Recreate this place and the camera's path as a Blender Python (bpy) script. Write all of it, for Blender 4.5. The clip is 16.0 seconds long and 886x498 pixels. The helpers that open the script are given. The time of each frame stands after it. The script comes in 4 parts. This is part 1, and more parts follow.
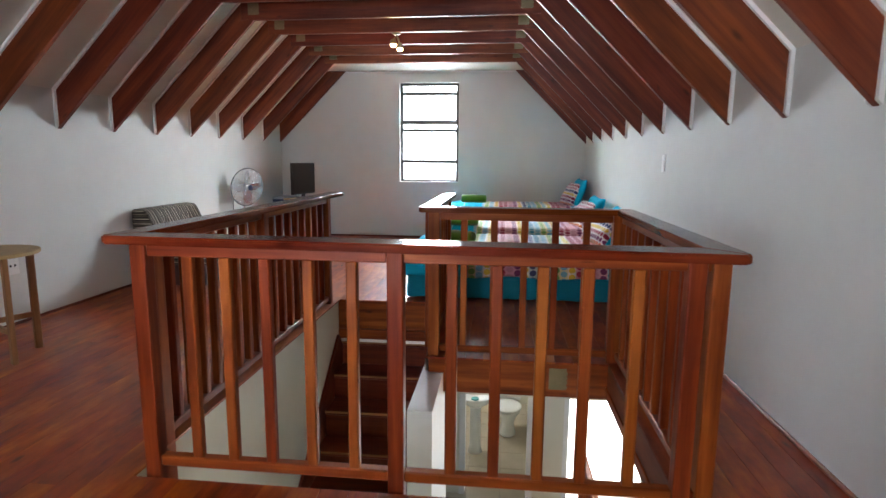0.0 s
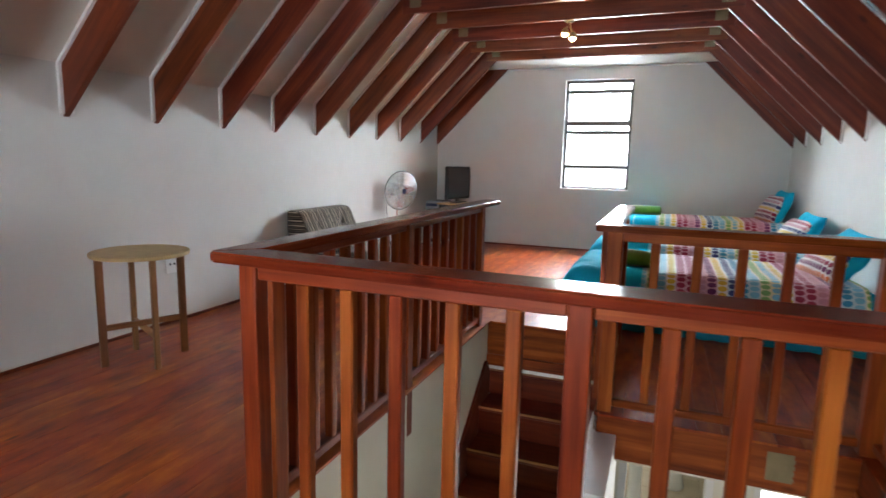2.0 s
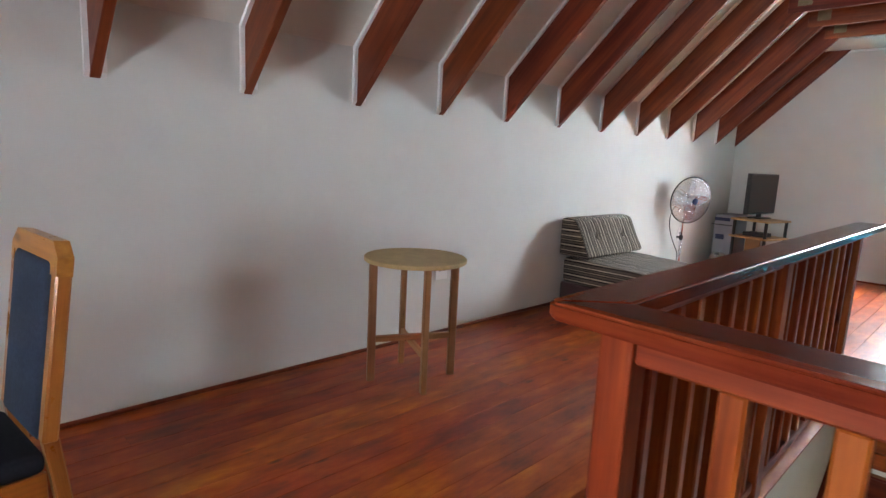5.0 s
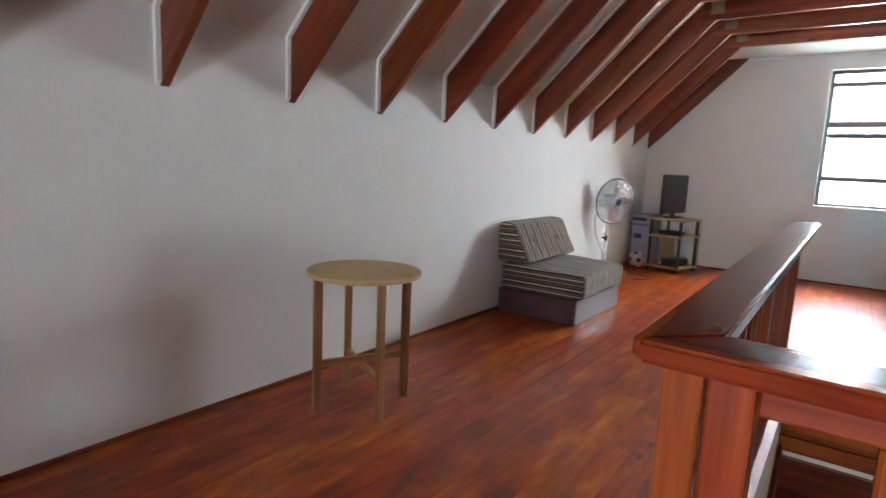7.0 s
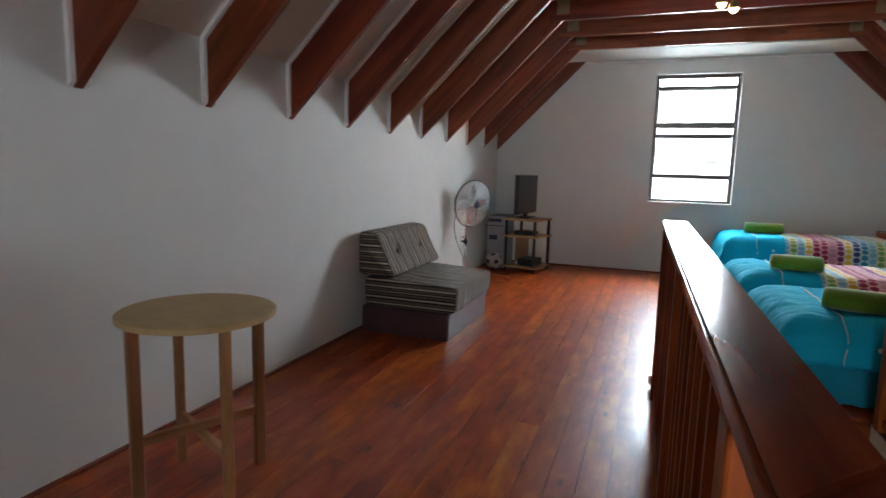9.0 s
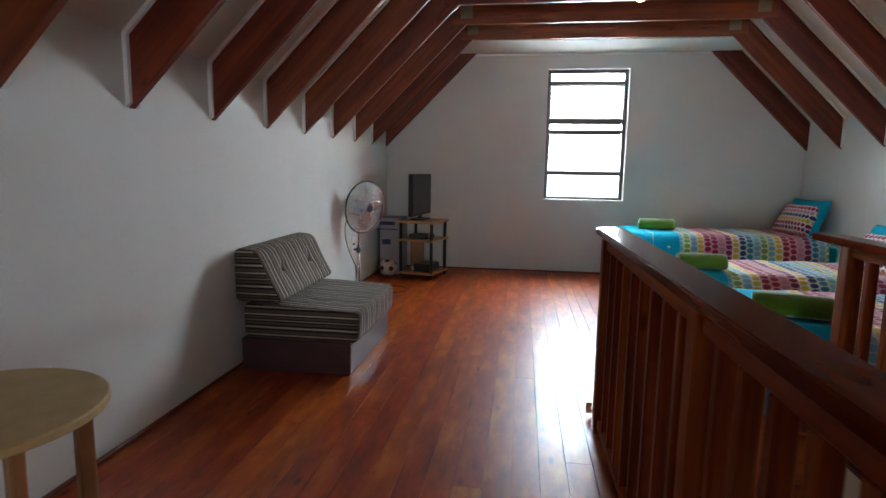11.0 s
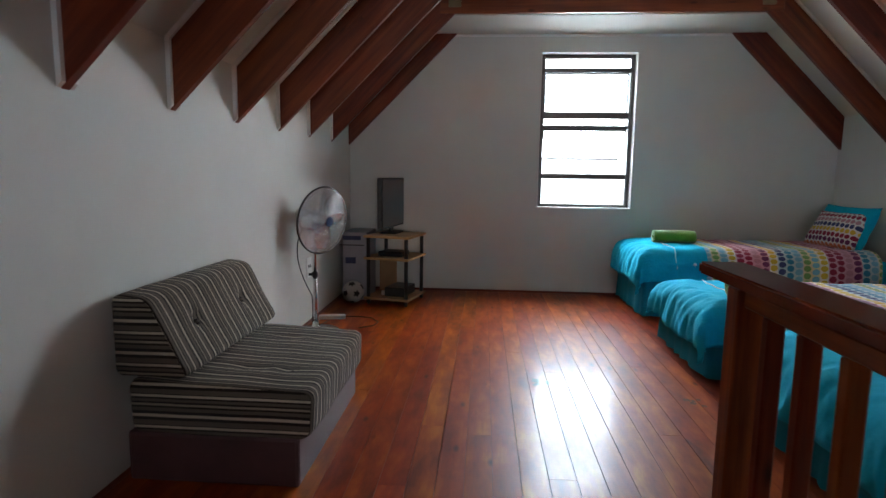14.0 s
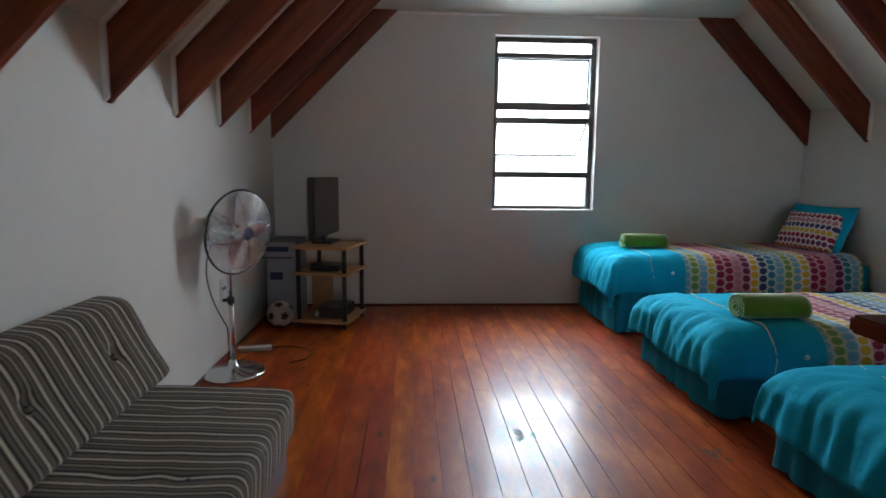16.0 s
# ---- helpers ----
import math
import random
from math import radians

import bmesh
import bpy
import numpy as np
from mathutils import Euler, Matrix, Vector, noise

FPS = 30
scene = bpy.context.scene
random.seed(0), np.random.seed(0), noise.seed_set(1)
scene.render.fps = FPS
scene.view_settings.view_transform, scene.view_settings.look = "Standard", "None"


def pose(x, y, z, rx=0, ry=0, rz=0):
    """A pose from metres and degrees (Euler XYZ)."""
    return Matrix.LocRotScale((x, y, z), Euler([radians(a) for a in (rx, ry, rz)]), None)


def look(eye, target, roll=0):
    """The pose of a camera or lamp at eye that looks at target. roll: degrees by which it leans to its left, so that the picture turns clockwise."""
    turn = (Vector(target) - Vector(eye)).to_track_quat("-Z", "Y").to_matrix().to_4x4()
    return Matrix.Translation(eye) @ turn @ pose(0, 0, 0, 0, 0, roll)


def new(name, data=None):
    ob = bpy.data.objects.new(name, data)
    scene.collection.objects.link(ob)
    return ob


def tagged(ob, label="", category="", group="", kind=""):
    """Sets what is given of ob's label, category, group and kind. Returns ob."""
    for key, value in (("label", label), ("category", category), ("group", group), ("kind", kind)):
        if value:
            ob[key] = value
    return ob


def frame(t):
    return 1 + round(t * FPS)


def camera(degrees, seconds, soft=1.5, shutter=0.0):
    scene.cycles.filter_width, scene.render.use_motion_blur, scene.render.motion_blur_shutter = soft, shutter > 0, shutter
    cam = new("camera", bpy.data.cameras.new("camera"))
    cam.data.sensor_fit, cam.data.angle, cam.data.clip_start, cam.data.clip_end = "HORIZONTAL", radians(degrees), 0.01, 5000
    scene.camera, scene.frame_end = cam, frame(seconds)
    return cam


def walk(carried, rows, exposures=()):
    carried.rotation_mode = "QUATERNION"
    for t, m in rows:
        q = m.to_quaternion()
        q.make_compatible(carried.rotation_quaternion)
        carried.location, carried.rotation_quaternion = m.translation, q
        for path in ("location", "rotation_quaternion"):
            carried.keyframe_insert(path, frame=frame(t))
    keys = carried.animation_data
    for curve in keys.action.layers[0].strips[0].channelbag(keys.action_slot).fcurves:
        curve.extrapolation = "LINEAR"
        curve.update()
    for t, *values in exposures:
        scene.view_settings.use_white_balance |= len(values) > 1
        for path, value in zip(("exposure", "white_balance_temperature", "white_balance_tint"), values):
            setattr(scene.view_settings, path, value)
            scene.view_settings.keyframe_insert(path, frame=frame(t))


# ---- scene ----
# ---- camera ----
cam = camera(76.1, 16.0, 1.45, 0.5)
# seconds, eye, target, lean
PATH = [
    (0, (0.039, -1.141, 1.259), (-0.163, 0.824, 0.948), 0.5),
    (0.5, (0.031, -0.956, 1.265), (-0.213, 1.005, 0.957), 0.6),
    (1, (-0.005, -0.812, 1.255), (-0.383, 1.127, 0.95), 0.8),
    (1.5, (-0.11, -0.636, 1.257), (-0.689, 1.254, 0.95), 1.2),
    (2, (-0.174, -0.51, 1.254), (-0.887, 1.334, 0.95), 1.3),
    (2.5, (-0.252, -0.355, 1.264), (-1.15, 1.404, 0.954), 1.8),
    (3, (-0.371, -0.223, 1.256), (-1.54, 1.367, 0.935), 2.3),
    (3.5, (-0.481, -0.157, 1.253), (-1.823, 1.288, 0.924), 2.7),
    (4, (-0.625, -0.105, 1.241), (-2.029, 1.282, 0.916), 2.8),
    (6.5, (-1.16, 0.029, 1.204), (-2.457, 1.52, 0.898), 2.8),
    (7, (-1.229, 0.014, 1.206), (-2.382, 1.620, 0.907), 2.6),
    (7.5, (-1.326, 0.120, 1.184), (-2.371, 1.802, 0.902), 2.1),
    (8, (-1.382, 0.216, 1.190), (-2.315, 1.962, 0.9085), 1.95),
    (8.5, (-1.456, 0.284, 1.208), (-2.283, 2.084, 0.934), 1.7),
    (9, (-1.57, 0.382, 1.205), (-2.249, 2.244, 0.935), 1.6),
    (9.5, (-1.637, 0.483, 1.2), (-2.173, 2.391, 0.934), 1.2),
    (12, (-1.975, 1.273, 1.257), (-2.174, 3.245, 0.986), 0.9),
    (12.5, (-1.994, 1.461, 1.232), (-2.177, 3.435, 0.971), 0.7),
    (13, (-2.082, 1.66, 1.255), (-2.253, 3.634, 0.989), 0.7),
    (13.5, (-2.14, 1.84, 1.229), (-2.292, 3.817, 0.967), 0.8),
    (14, (-2.168, 2.048, 1.219), (-2.309, 4.027, 0.962), 0.8),
    (14.5, (-2.196, 2.258, 1.219), (-2.325, 4.237, 0.96), 0.7),
    (15, (-2.262, 2.447, 1.216), (-2.353, 4.428, 0.96), 0.7),
    (15.5, (-2.316, 2.621, 1.223), (-2.316, 4.604, 0.963), 0.7),
    (16, (-2.345, 2.806, 1.229), (-2.237, 4.785, 0.966), 0.6),
]
walk(cam, [(t, look(eye, target, lean)) for t, eye, target, lean in PATH], [(0, 1.38), (2.5, 1.52), (3, 1.46), (4, 1.66), (6.5, 1.74), (7.5, 1.35), (8.5, 0.85), (9.5, 0.79), (12.5, 0.48), (14.5, 0.22), (16, 0.05)])

# ---- light: overcast sky through the two gable windows and the doors below, plus an added bathroom fill lamp ----
world = bpy.data.worlds.new("world")
scene.world = world
world.use_nodes = True
sky = world.node_tree.nodes.new("ShaderNodeTexSky")
sky.sky_type, sky.sun_disc = "NISHITA", False
sky.sun_elevation, sky.sun_rotation = radians(48), radians(20)
world.node_tree.nodes["Background"].inputs[1].default_value = 0.12
world.node_tree.links.new(sky.outputs[0], world.node_tree.nodes["Background"].inputs[0])
sun = new("sun", bpy.data.lights.new("sun", "SUN"))
sun.data.energy, sun.data.angle, sun.data.color = 0.8, radians(12), (1.0, 0.96, 0.9)
sun.matrix_basis = look((0, 0, 0), (-0.3, -0.6, -0.75))


def area_lamp(place, target, width, height, watts, colour):
    lamp = bpy.data.lights.new("area_lamp", "AREA")
    lamp.shape, lamp.size, lamp.size_y, lamp.energy, lamp.color = "RECTANGLE", width, height, watts, colour
    ob = new("area_lamp", lamp)
    ob.matrix_basis = look(place, target)
    return ob


XL, XR, YF, YB = -3.59, 1.315, 8.0, -2.4
WX0, WX1, WZ0, WZ1 = -1.615, -0.67, 0.90, 2.46
area_lamp(((WX0 + WX1) / 2, YF + 0.85, 2.5), ((WX0 + WX1) / 2, 0, 1.6), 2.6, 2.6, 545, (0.80, 0.91, 1.0))
area_lamp(((WX0 + WX1) / 2 - 0.5, YB - 0.85, 0.85), ((WX0 + WX1) / 2 + 1.2, 5, 1.6), 2.6, 1.3, 300, (0.84, 0.91, 1.0))

# ---- materials ----


class Nodes:
    """Short hand for node trees."""

    def __init__(self, name):
        self.m = bpy.data.materials.new(name)
        self.m.use_nodes = True
        self.t = self.m.node_tree
        self.p = self.t.nodes["Principled BSDF"]

    def n(self, kind, **kw):
        node = self.t.nodes.new("ShaderNode" + kind)
        for k, v in kw.items():
            if k.startswith("i_"):
                node.inputs[k[2:].replace("_", " ")].default_value = v
        return node

    def l(self, a, b):
        self.t.links.new(a, b)

    def coord(self, scale, out="Object"):
        c, m = self.n("TexCoord"), self.n("Mapping")
        self.l(c.outputs[out], m.inputs["Vector"])
        m.inputs["Scale"].default_value = scale
        return m.outputs["Vector"]

    def noise(self, vec, scale, detail=4.0, rough=0.55):
        k = self.n("TexNoise")
        k.inputs["Scale"].default_value, k.inputs["Detail"].default_value, k.inputs["Roughness"].default_value = scale, detail, rough
        self.l(vec, k.inputs["Vector"])
        return k.outputs["Fac"]

    def ramp(self, fac, stops, mode="LINEAR"):
        r = self.n("ValToRGB")
        r.color_ramp.interpolation = mode
        while len(r.color_ramp.elements) < len(stops):
            r.color_ramp.elements.new(0.5)
        for e, (pos, col) in zip(r.color_ramp.elements, stops):
            e.position, e.color = pos, (*col, 1)
        self.l(fac, r.inputs["Fac"])
        return r.outputs["Color"]

    def math(self, op, a, b=None, c=None):
        k = self.n("Math")
        k.operation = op
        for i, v in enumerate((a, b, c)):
            if v is None:
                continue
            if isinstance(v, (int, float)):
                k.inputs[i].default_value = v
            else:
                self.l(v, k.inputs[i])
        return k.outputs[0]

    def mix(self, fac, a, b, mode="MIX"):
        k = self.n("Mix")
        k.data_type, k.blend_type = "RGBA", mode
        for i, v in ((0, fac), (6, a), (7, b)):
            if isinstance(v, (int, float)):
                k.inputs[i].default_value = v
            elif isinstance(v, tuple):
                k.inputs[i].default_value = (*v, 1)
            else:
                self.l(v, k.inputs[i])
        return k.outputs[2]

    def bump(self, height, strength, distance=0.01):
        b = self.n("Bump")
        b.inputs["Strength"].default_value, b.inputs["Distance"].default_value = strength, distance
        self.l(height, b.inputs["Height"])
        self.l(b.outputs[0], self.p.inputs["Normal"])

    def base(self, v):
        if isinstance(v, tuple):
            self.p.inputs["Base Color"].default_value = (*v, 1)
        else:
            self.l(v, self.p.inputs["Base Color"])

    def set(self, **kw):
        for k, v in kw.items():
            k = k.replace("_", " ")
            if isinstance(v, (int, float)):
                self.p.inputs[k].default_value = v
            else:
                self.l(v, self.p.inputs[k])
        return self


def plain(name, col, rough=0.5, metal=0.0, vary=0.08, scale=6.0, bump=0.0):
    k = Nodes(name)
    v = k.coord((1, 1, 1))
    f = k.noise(v, scale, 5)
    lo, hi = tuple(c * (1 - vary) for c in col), tuple(min(1, c * (1 + vary)) for c in col)
    k.base(k.ramp(f, [(0.3, lo), (0.7, hi)]))
    k.set(Metallic=metal, Roughness=rough)
    if bump:
        k.bump(k.noise(v, scale * 12, 3), bump, 0.004)
    return k.m


def wood(name, dark, mid, light, rough=0.3, knots=True, coat=0.0, wear=0.0, spread=0.5, knot=0.7, size=0.16, grain=0.12, relief=0.06, lanes=16.0, gloss=0.45, stretch=0.9, ridge=0.0):
    """Stained pine, the grain along local X; each piece with its own shade."""
    k = Nodes(name)
    info = k.n("ObjectInfo")
    tc = k.n("TexCoord")
    off = k.n("Combine" + "XYZ")
    k.l(k.math("MULTIPLY", info.outputs["Random"], 37.0), off.inputs[0])
    k.l(k.math("MULTIPLY", info.outputs["Random"], 11.0), off.inputs[1])
    add = k.n("VectorMath")
    k.l(tc.outputs["Object"], add.inputs[0])
    k.l(off.outputs[0], add.inputs[1])
    v = add.outputs[0]

    def mapped(scale):
        m = k.n("Mapping")
        m.inputs["Scale"].default_value = scale
        k.l(v, m.inputs["Vector"])
        return m.outputs["Vector"]
    warp = k.noise(mapped((1.2, 5, 5)), 1.0, 3)
    fine = k.noise(mapped((3.0, 70, 70)), 1.0, 5, 0.65)
    bands = k.noise(mapped((stretch, lanes, lanes)), 1.3, 4, 0.6)
    f = k.math("ADD", k.math("MULTIPLY", bands, 0.60), k.math("ADD", k.math("MULTIPLY", fine, grain), k.math("MULTIPLY", warp, 0.40 - grain)))
    col = k.ramp(f, [(0.36, dark), (0.52, mid), (0.70, light)])
    if knots:
        vo = k.n("TexVoronoi")
        vo.inputs["Scale"].default_value = 1.0
        k.l(mapped((3.4, 8.5, 8.5)), vo.inputs["Vector"])
        kn = k.ramp(vo.outputs["Distance"], [(0.04, (1, 1, 1)), (size, (0, 0, 0))])
        some = k.math("GREATER_THAN", k.noise(mapped((0.9, 2.5, 2.5)), 1.0, 2), 0.48)
        col = k.mix(k.math("MULTIPLY", k.math("MULTIPLY", kn, some), knot), col, tuple(c * 0.35 for c in dark))
    tone = k.math("ADD", 1 - spread / 2, k.math("MULTIPLY", info.outputs["Random"], spread))
    hsv = k.n("HueSaturation")
    k.l(col, hsv.inputs["Color"])
    k.l(tone, hsv.inputs["Value"])
    k.l(k.math("ADD", 0.493, k.math("MULTIPLY", info.outputs["Random"], 0.016)), hsv.inputs["Hue"])
    k.base(hsv.outputs[0])
    stain = k.noise(mapped((2.5, 3, 3)), 1.6, 6, 0.7)
    k.set(Roughness=k.math("ADD", rough - 0.10, k.math("ADD", k.math("MULTIPLY", stain, 0.16), k.math("MULTIPLY", fine, 0.02 + wear))))
    k.p.inputs["Specular IOR Level"].default_value = gloss
    if coat:
        k.set(Coat_Weight=coat, Coat_Roughness=0.10)
    height = k.noise(mapped((2.0, 7.0, 7.0)), 1.0, 1.0)
    k.bump(k.math("ADD", height, k.math("MULTIPLY", fine, ridge)) if ridge else height, relief, 0.006)
    return k.m


def paint(name, col, rough=0.75):
    """Rolled wall paint with faint trowel waves and scuffs."""
    k = Nodes(name)
    v = k.coord((1, 1, 1))
    big, mid, fine = k.noise(v, 0.9, 3), k.noise(v, 5, 5), k.noise(v, 160, 2)
    f = k.math("ADD", k.math("MULTIPLY", big, 0.6), k.math("MULTIPLY", mid, 0.4))
    k.base(k.ramp(f, [(0.3, tuple(c * 0.94 for c in col)), (0.7, tuple(min(1, c * 1.03) for c in col))]))
    k.set(Roughness=rough)
    k.bump(k.math("ADD", k.math("MULTIPLY", fine, 0.25), k.math("MULTIPLY", mid, 0.8)), 0.12, 0.006)
    return k.m


M_WALL = paint("wall_paint", (0.635, 0.64, 0.605))
M_CEIL = paint("ceiling_paint", (0.665, 0.645, 0.58))
M_TRIM = paint("white_bead", (0.80, 0.79, 0.77), 0.5)
M_DOWN = paint("lower_wall_paint", (0.74, 0.71, 0.60))
M_RAFTER = wood("rafter_timber", (0.075, 0.010, 0.003), (0.155, 0.026, 0.007), (0.26, 0.056, 0.014), 0.42, spread=0.35)
M_RAIL = wood("railing_timber", (0.11, 0.014, 0.003), (0.255, 0.047, 0.008), (0.43, 0.110, 0.018), 0.42, spread=0.26, knot=0.85, gloss=0.18)
# same wood as the railing, toned darker to carry the cap's dim upper face
M_CAP = wood("shaded_handrail_timber", (0.085, 0.012, 0.004), (0.165, 0.030, 0.008), (0.27, 0.062, 0.015), 0.19, knot=0.6, spread=0.2, relief=0.025, gloss=0.12, ridge=0.25)
M_FLOOR = wood("floor_timber", (0.135, 0.013, 0.0015), (0.330, 0.049, 0.0035), (0.54, 0.145, 0.011), 0.36, coat=0.18, wear=0.08, spread=0.28, knot=0.85, size=0.15, grain=0.09, relief=0.05, lanes=8.0, gloss=0.26, stretch=2.6)
M_STAIR = wood("stair_timber", (0.085, 0.009, 0.004), (0.15, 0.019, 0.006), (0.21, 0.034, 0.009), 0.42, spread=0.2, gloss=0.25)
M_SKIRT = wood("skirting_timber", (0.10, 0.014, 0.004), (0.18, 0.032, 0.008), (0.26, 0.06, 0.014), 0.35)
M_PINE = wood("pale_pine", (0.30, 0.15, 0.055), (0.44, 0.25, 0.10), (0.55, 0.35, 0.16), 0.45)
M_LEG = wood("table_leg_pine", (0.20, 0.08, 0.028), (0.32, 0.145, 0.055), (0.44, 0.22, 0.09), 0.5)
M_CHAIR = wood("chair_oak", (0.22, 0.065, 0.012), (0.38, 0.135, 0.024), (0.52, 0.22, 0.05), 0.3)
M_BOARD = plain("tabletop_board", (0.45, 0.315, 0.135), 0.6, 0, 0.10, 14, 0.05)
# bronze lightened: the bright window's glare over the bars is in this colour
M_FRAME = plain("bronze_with_glare", (0.085, 0.082, 0.08), 0.4, 0.6, 0.12)
M_BLACK = plain("black_plastic", (0.018, 0.018, 0.02), 0.38, 0, 0.2)
M_SCREEN = plain("dark_screen", (0.02, 0.02, 0.022), 0.22, 0, 0.1)
M_CHROME = plain("chrome", (0.80, 0.82, 0.84), 0.16, 1.0, 0.05)
M_BLADE = plain("polished_blade", (0.86, 0.89, 0.92), 0.24, 1.0, 0.04)
M_WHITE = plain("white_plastic", (0.78, 0.78, 0.76), 0.4, 0, 0.04)
# white carton greyed down: shade from the stand is put into this colour
M_CARTON = plain("shaded_printed_carton", (0.30, 0.30, 0.33), 0.7, 0, 0.06)
M_LEATHER = plain("scuffed_ball_skin", (0.46, 0.45, 0.43), 0.55, 0, 0.15, 9, 0.05)
M_KRAFT = plain("brown_carton", (0.34, 0.20, 0.10), 0.8, 0, 0.1)
M_NAVY = plain("navy_print", (0.03, 0.04, 0.10), 0.7, 0, 0.1)
M_STEEL = plain("galvanised_plate", (0.22, 0.18, 0.11), 0.5, 0.7, 0.25)
M_CERAMIC = plain("white_ceramic", (0.82, 0.82, 0.80), 0.15, 0, 0.02)
M_TEAL_GLASS = plain("teal_accent", (0.02, 0.30, 0.30), 0.3, 0, 0.1)


def cloth(name, col, weave=420.0, vary=0.12, sheen=0.0, wrinkle=0.0):
    k = Nodes(name)
    v = k.coord((1, 1, 1))
    f = k.math("ADD", k.math("MULTIPLY", k.noise(v, 3.5, 4), 0.6), k.math("MULTIPLY", k.noise(v, 90, 3), 0.4))
    k.base(k.ramp(f, [(0.3, tuple(c * (1 - vary) for c in col)), (0.7, tuple(min(1, c * (1 + vary)) for c in col))]))
    k.set(Roughness=0.9, Sheen_Weight=sheen)
    k.p.inputs["Specular IOR Level"].default_value = 0.12
    if wrinkle:
        w = k.n("TexNoise")
        w.noise_type = "RIDGED_MULTIFRACTAL"
        w.inputs["Scale"].default_value, w.inputs["Detail"].default_value, w.inputs["Distortion"].default_value = 3.2, 3.0, 0.6
        k.l(v, w.inputs["Vector"])
        soft_lumps = k.noise(v, 7.0, 3)
        k.bump(k.math("ADD", k.math("MULTIPLY", w.outputs["Fac"], 0.35), k.math("ADD", k.math("MULTIPLY", soft_lumps, 0.6), k.math("MULTIPLY", k.noise(v, weave, 2), 0.02))), wrinkle, 0.05)
    else:
        k.bump(k.noise(v, weave, 2), 0.25, 0.002)
    return k.m


M_TURQ = cloth("turquoise_cotton", (0.006, 0.43, 0.64), wrinkle=0.38)
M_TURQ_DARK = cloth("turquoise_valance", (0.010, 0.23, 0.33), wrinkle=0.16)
M_TOWEL = cloth("green_towelling", (0.12, 0.25, 0.022), 160, 0.3, 0.6)
M_VINYL = plain("plum_vinyl", (0.068, 0.026, 0.028), 0.42, 0, 0.18, 5, 0.1)
M_BLUE = cloth("navy_upholstery", (0.035, 0.045, 0.07), 260, 0.35)
# the blue upholstery again, nearly black: the seat's shade is in the colour
M_BLUE_SHADED = cloth("shaded_navy_upholstery", (0.012, 0.013, 0.018), 260, 0.3)
M_WHITECLOTH = cloth("white_stitching", (0.7, 0.75, 0.75))


def striped(name, axis):
    """Woven sofa stripe: brown, cream and grey bands across one local axis."""
    k = Nodes(name)
    tc, sep = k.n("TexCoord"), k.n("Separate" + "XYZ")
    k.l(tc.outputs["Object"], sep.inputs[0])
    wob = k.math("MULTIPLY", k.noise(tc.outputs["Object"], 7, 2), 0.004)
    s = k.math("FRACT", k.math("DIVIDE", k.math("ADD", sep.outputs[axis], wob), 0.125))
    br, gr, be, cr = (0.014, 0.008, 0.005), (0.102, 0.080, 0.060), (0.27, 0.22, 0.165), (0.48, 0.40, 0.31)
    col = k.ramp(s, [(0.0, gr), (0.15, br), (0.25, cr), (0.34, br), (0.44, gr), (0.55, br), (0.61, be), (0.68, br), (0.74, gr), (0.83, br), (0.89, cr), (0.965, br)], "CONSTANT")
    f = k.noise(tc.outputs["Object"], 300, 3)
    k.base(k.mix(0.12, col, k.ramp(f, [(0.3, (0.03, 0.025, 0.02)), (0.7, (0.42, 0.38, 0.33))]), "OVERLAY"))
    k.set(Roughness=0.95, Sheen_Weight=0.04)
    k.bump(f, 0.35, 0.003)
    return k.m


M_STRIPE_Y, M_STRIPE_Z = striped("stripe_across", 1), striped("stripe_level", 2)


def dotted(name, pitch, across, colours, grounds):
    """Printed dots in columns: the colour changes from column to column along local X, or along local Z when not across."""
    k = Nodes(name)
    tc, sep = k.n("TexCoord"), k.n("Separate" + "XYZ")
    k.l(tc.outputs["Object"], sep.inputs[0])
    u = k.math("DIVIDE", sep.outputs[0 if across else 2], pitch)
    w = k.math("DIVIDE", k.math("ADD", sep.outputs[1], sep.outputs[2]) if across else sep.outputs[0], pitch)
    column = k.math("FLOOR", u)
    w = k.math("ADD", w, k.math("MULTIPLY", k.math("MODULO", column, 2.0), 0.5))
    du, dw = k.math("SUBTRACT", k.math("FRACT", u), 0.5), k.math("SUBTRACT", k.math("FRACT", w), 0.5)
    r = k.math("SQRT", k.math("ADD", k.math("MULTIPLY", du, du), k.math("MULTIPLY", dw, dw)))
    dot = k.math("LESS_THAN", r, 0.43)
    n = len(colours)
    fc = k.math("FRACT", k.math("DIVIDE", k.math("ADD", column, 0.5 + n * 50), float(n)))
    a = k.ramp(fc, [(i / n, c) for i, c in enumerate(colours)], "CONSTANT")
    b = k.ramp(fc, [(i / n, c) for i, c in enumerate(grounds)], "CONSTANT")
    col = k.mix(dot, b, a)
    f = k.noise(tc.outputs["Object"], 120, 3)
    k.base(k.mix(0.12, col, k.ramp(f, [(0.3, (0.2, 0.2, 0.2)), (0.7, (0.8, 0.8, 0.8))]), "OVERLAY"))
    k.set(Roughness=0.85, Sheen_Weight=0.2)
    k.bump(k.noise(tc.outputs["Object"], 400, 2), 0.2, 0.002)
    return k.m


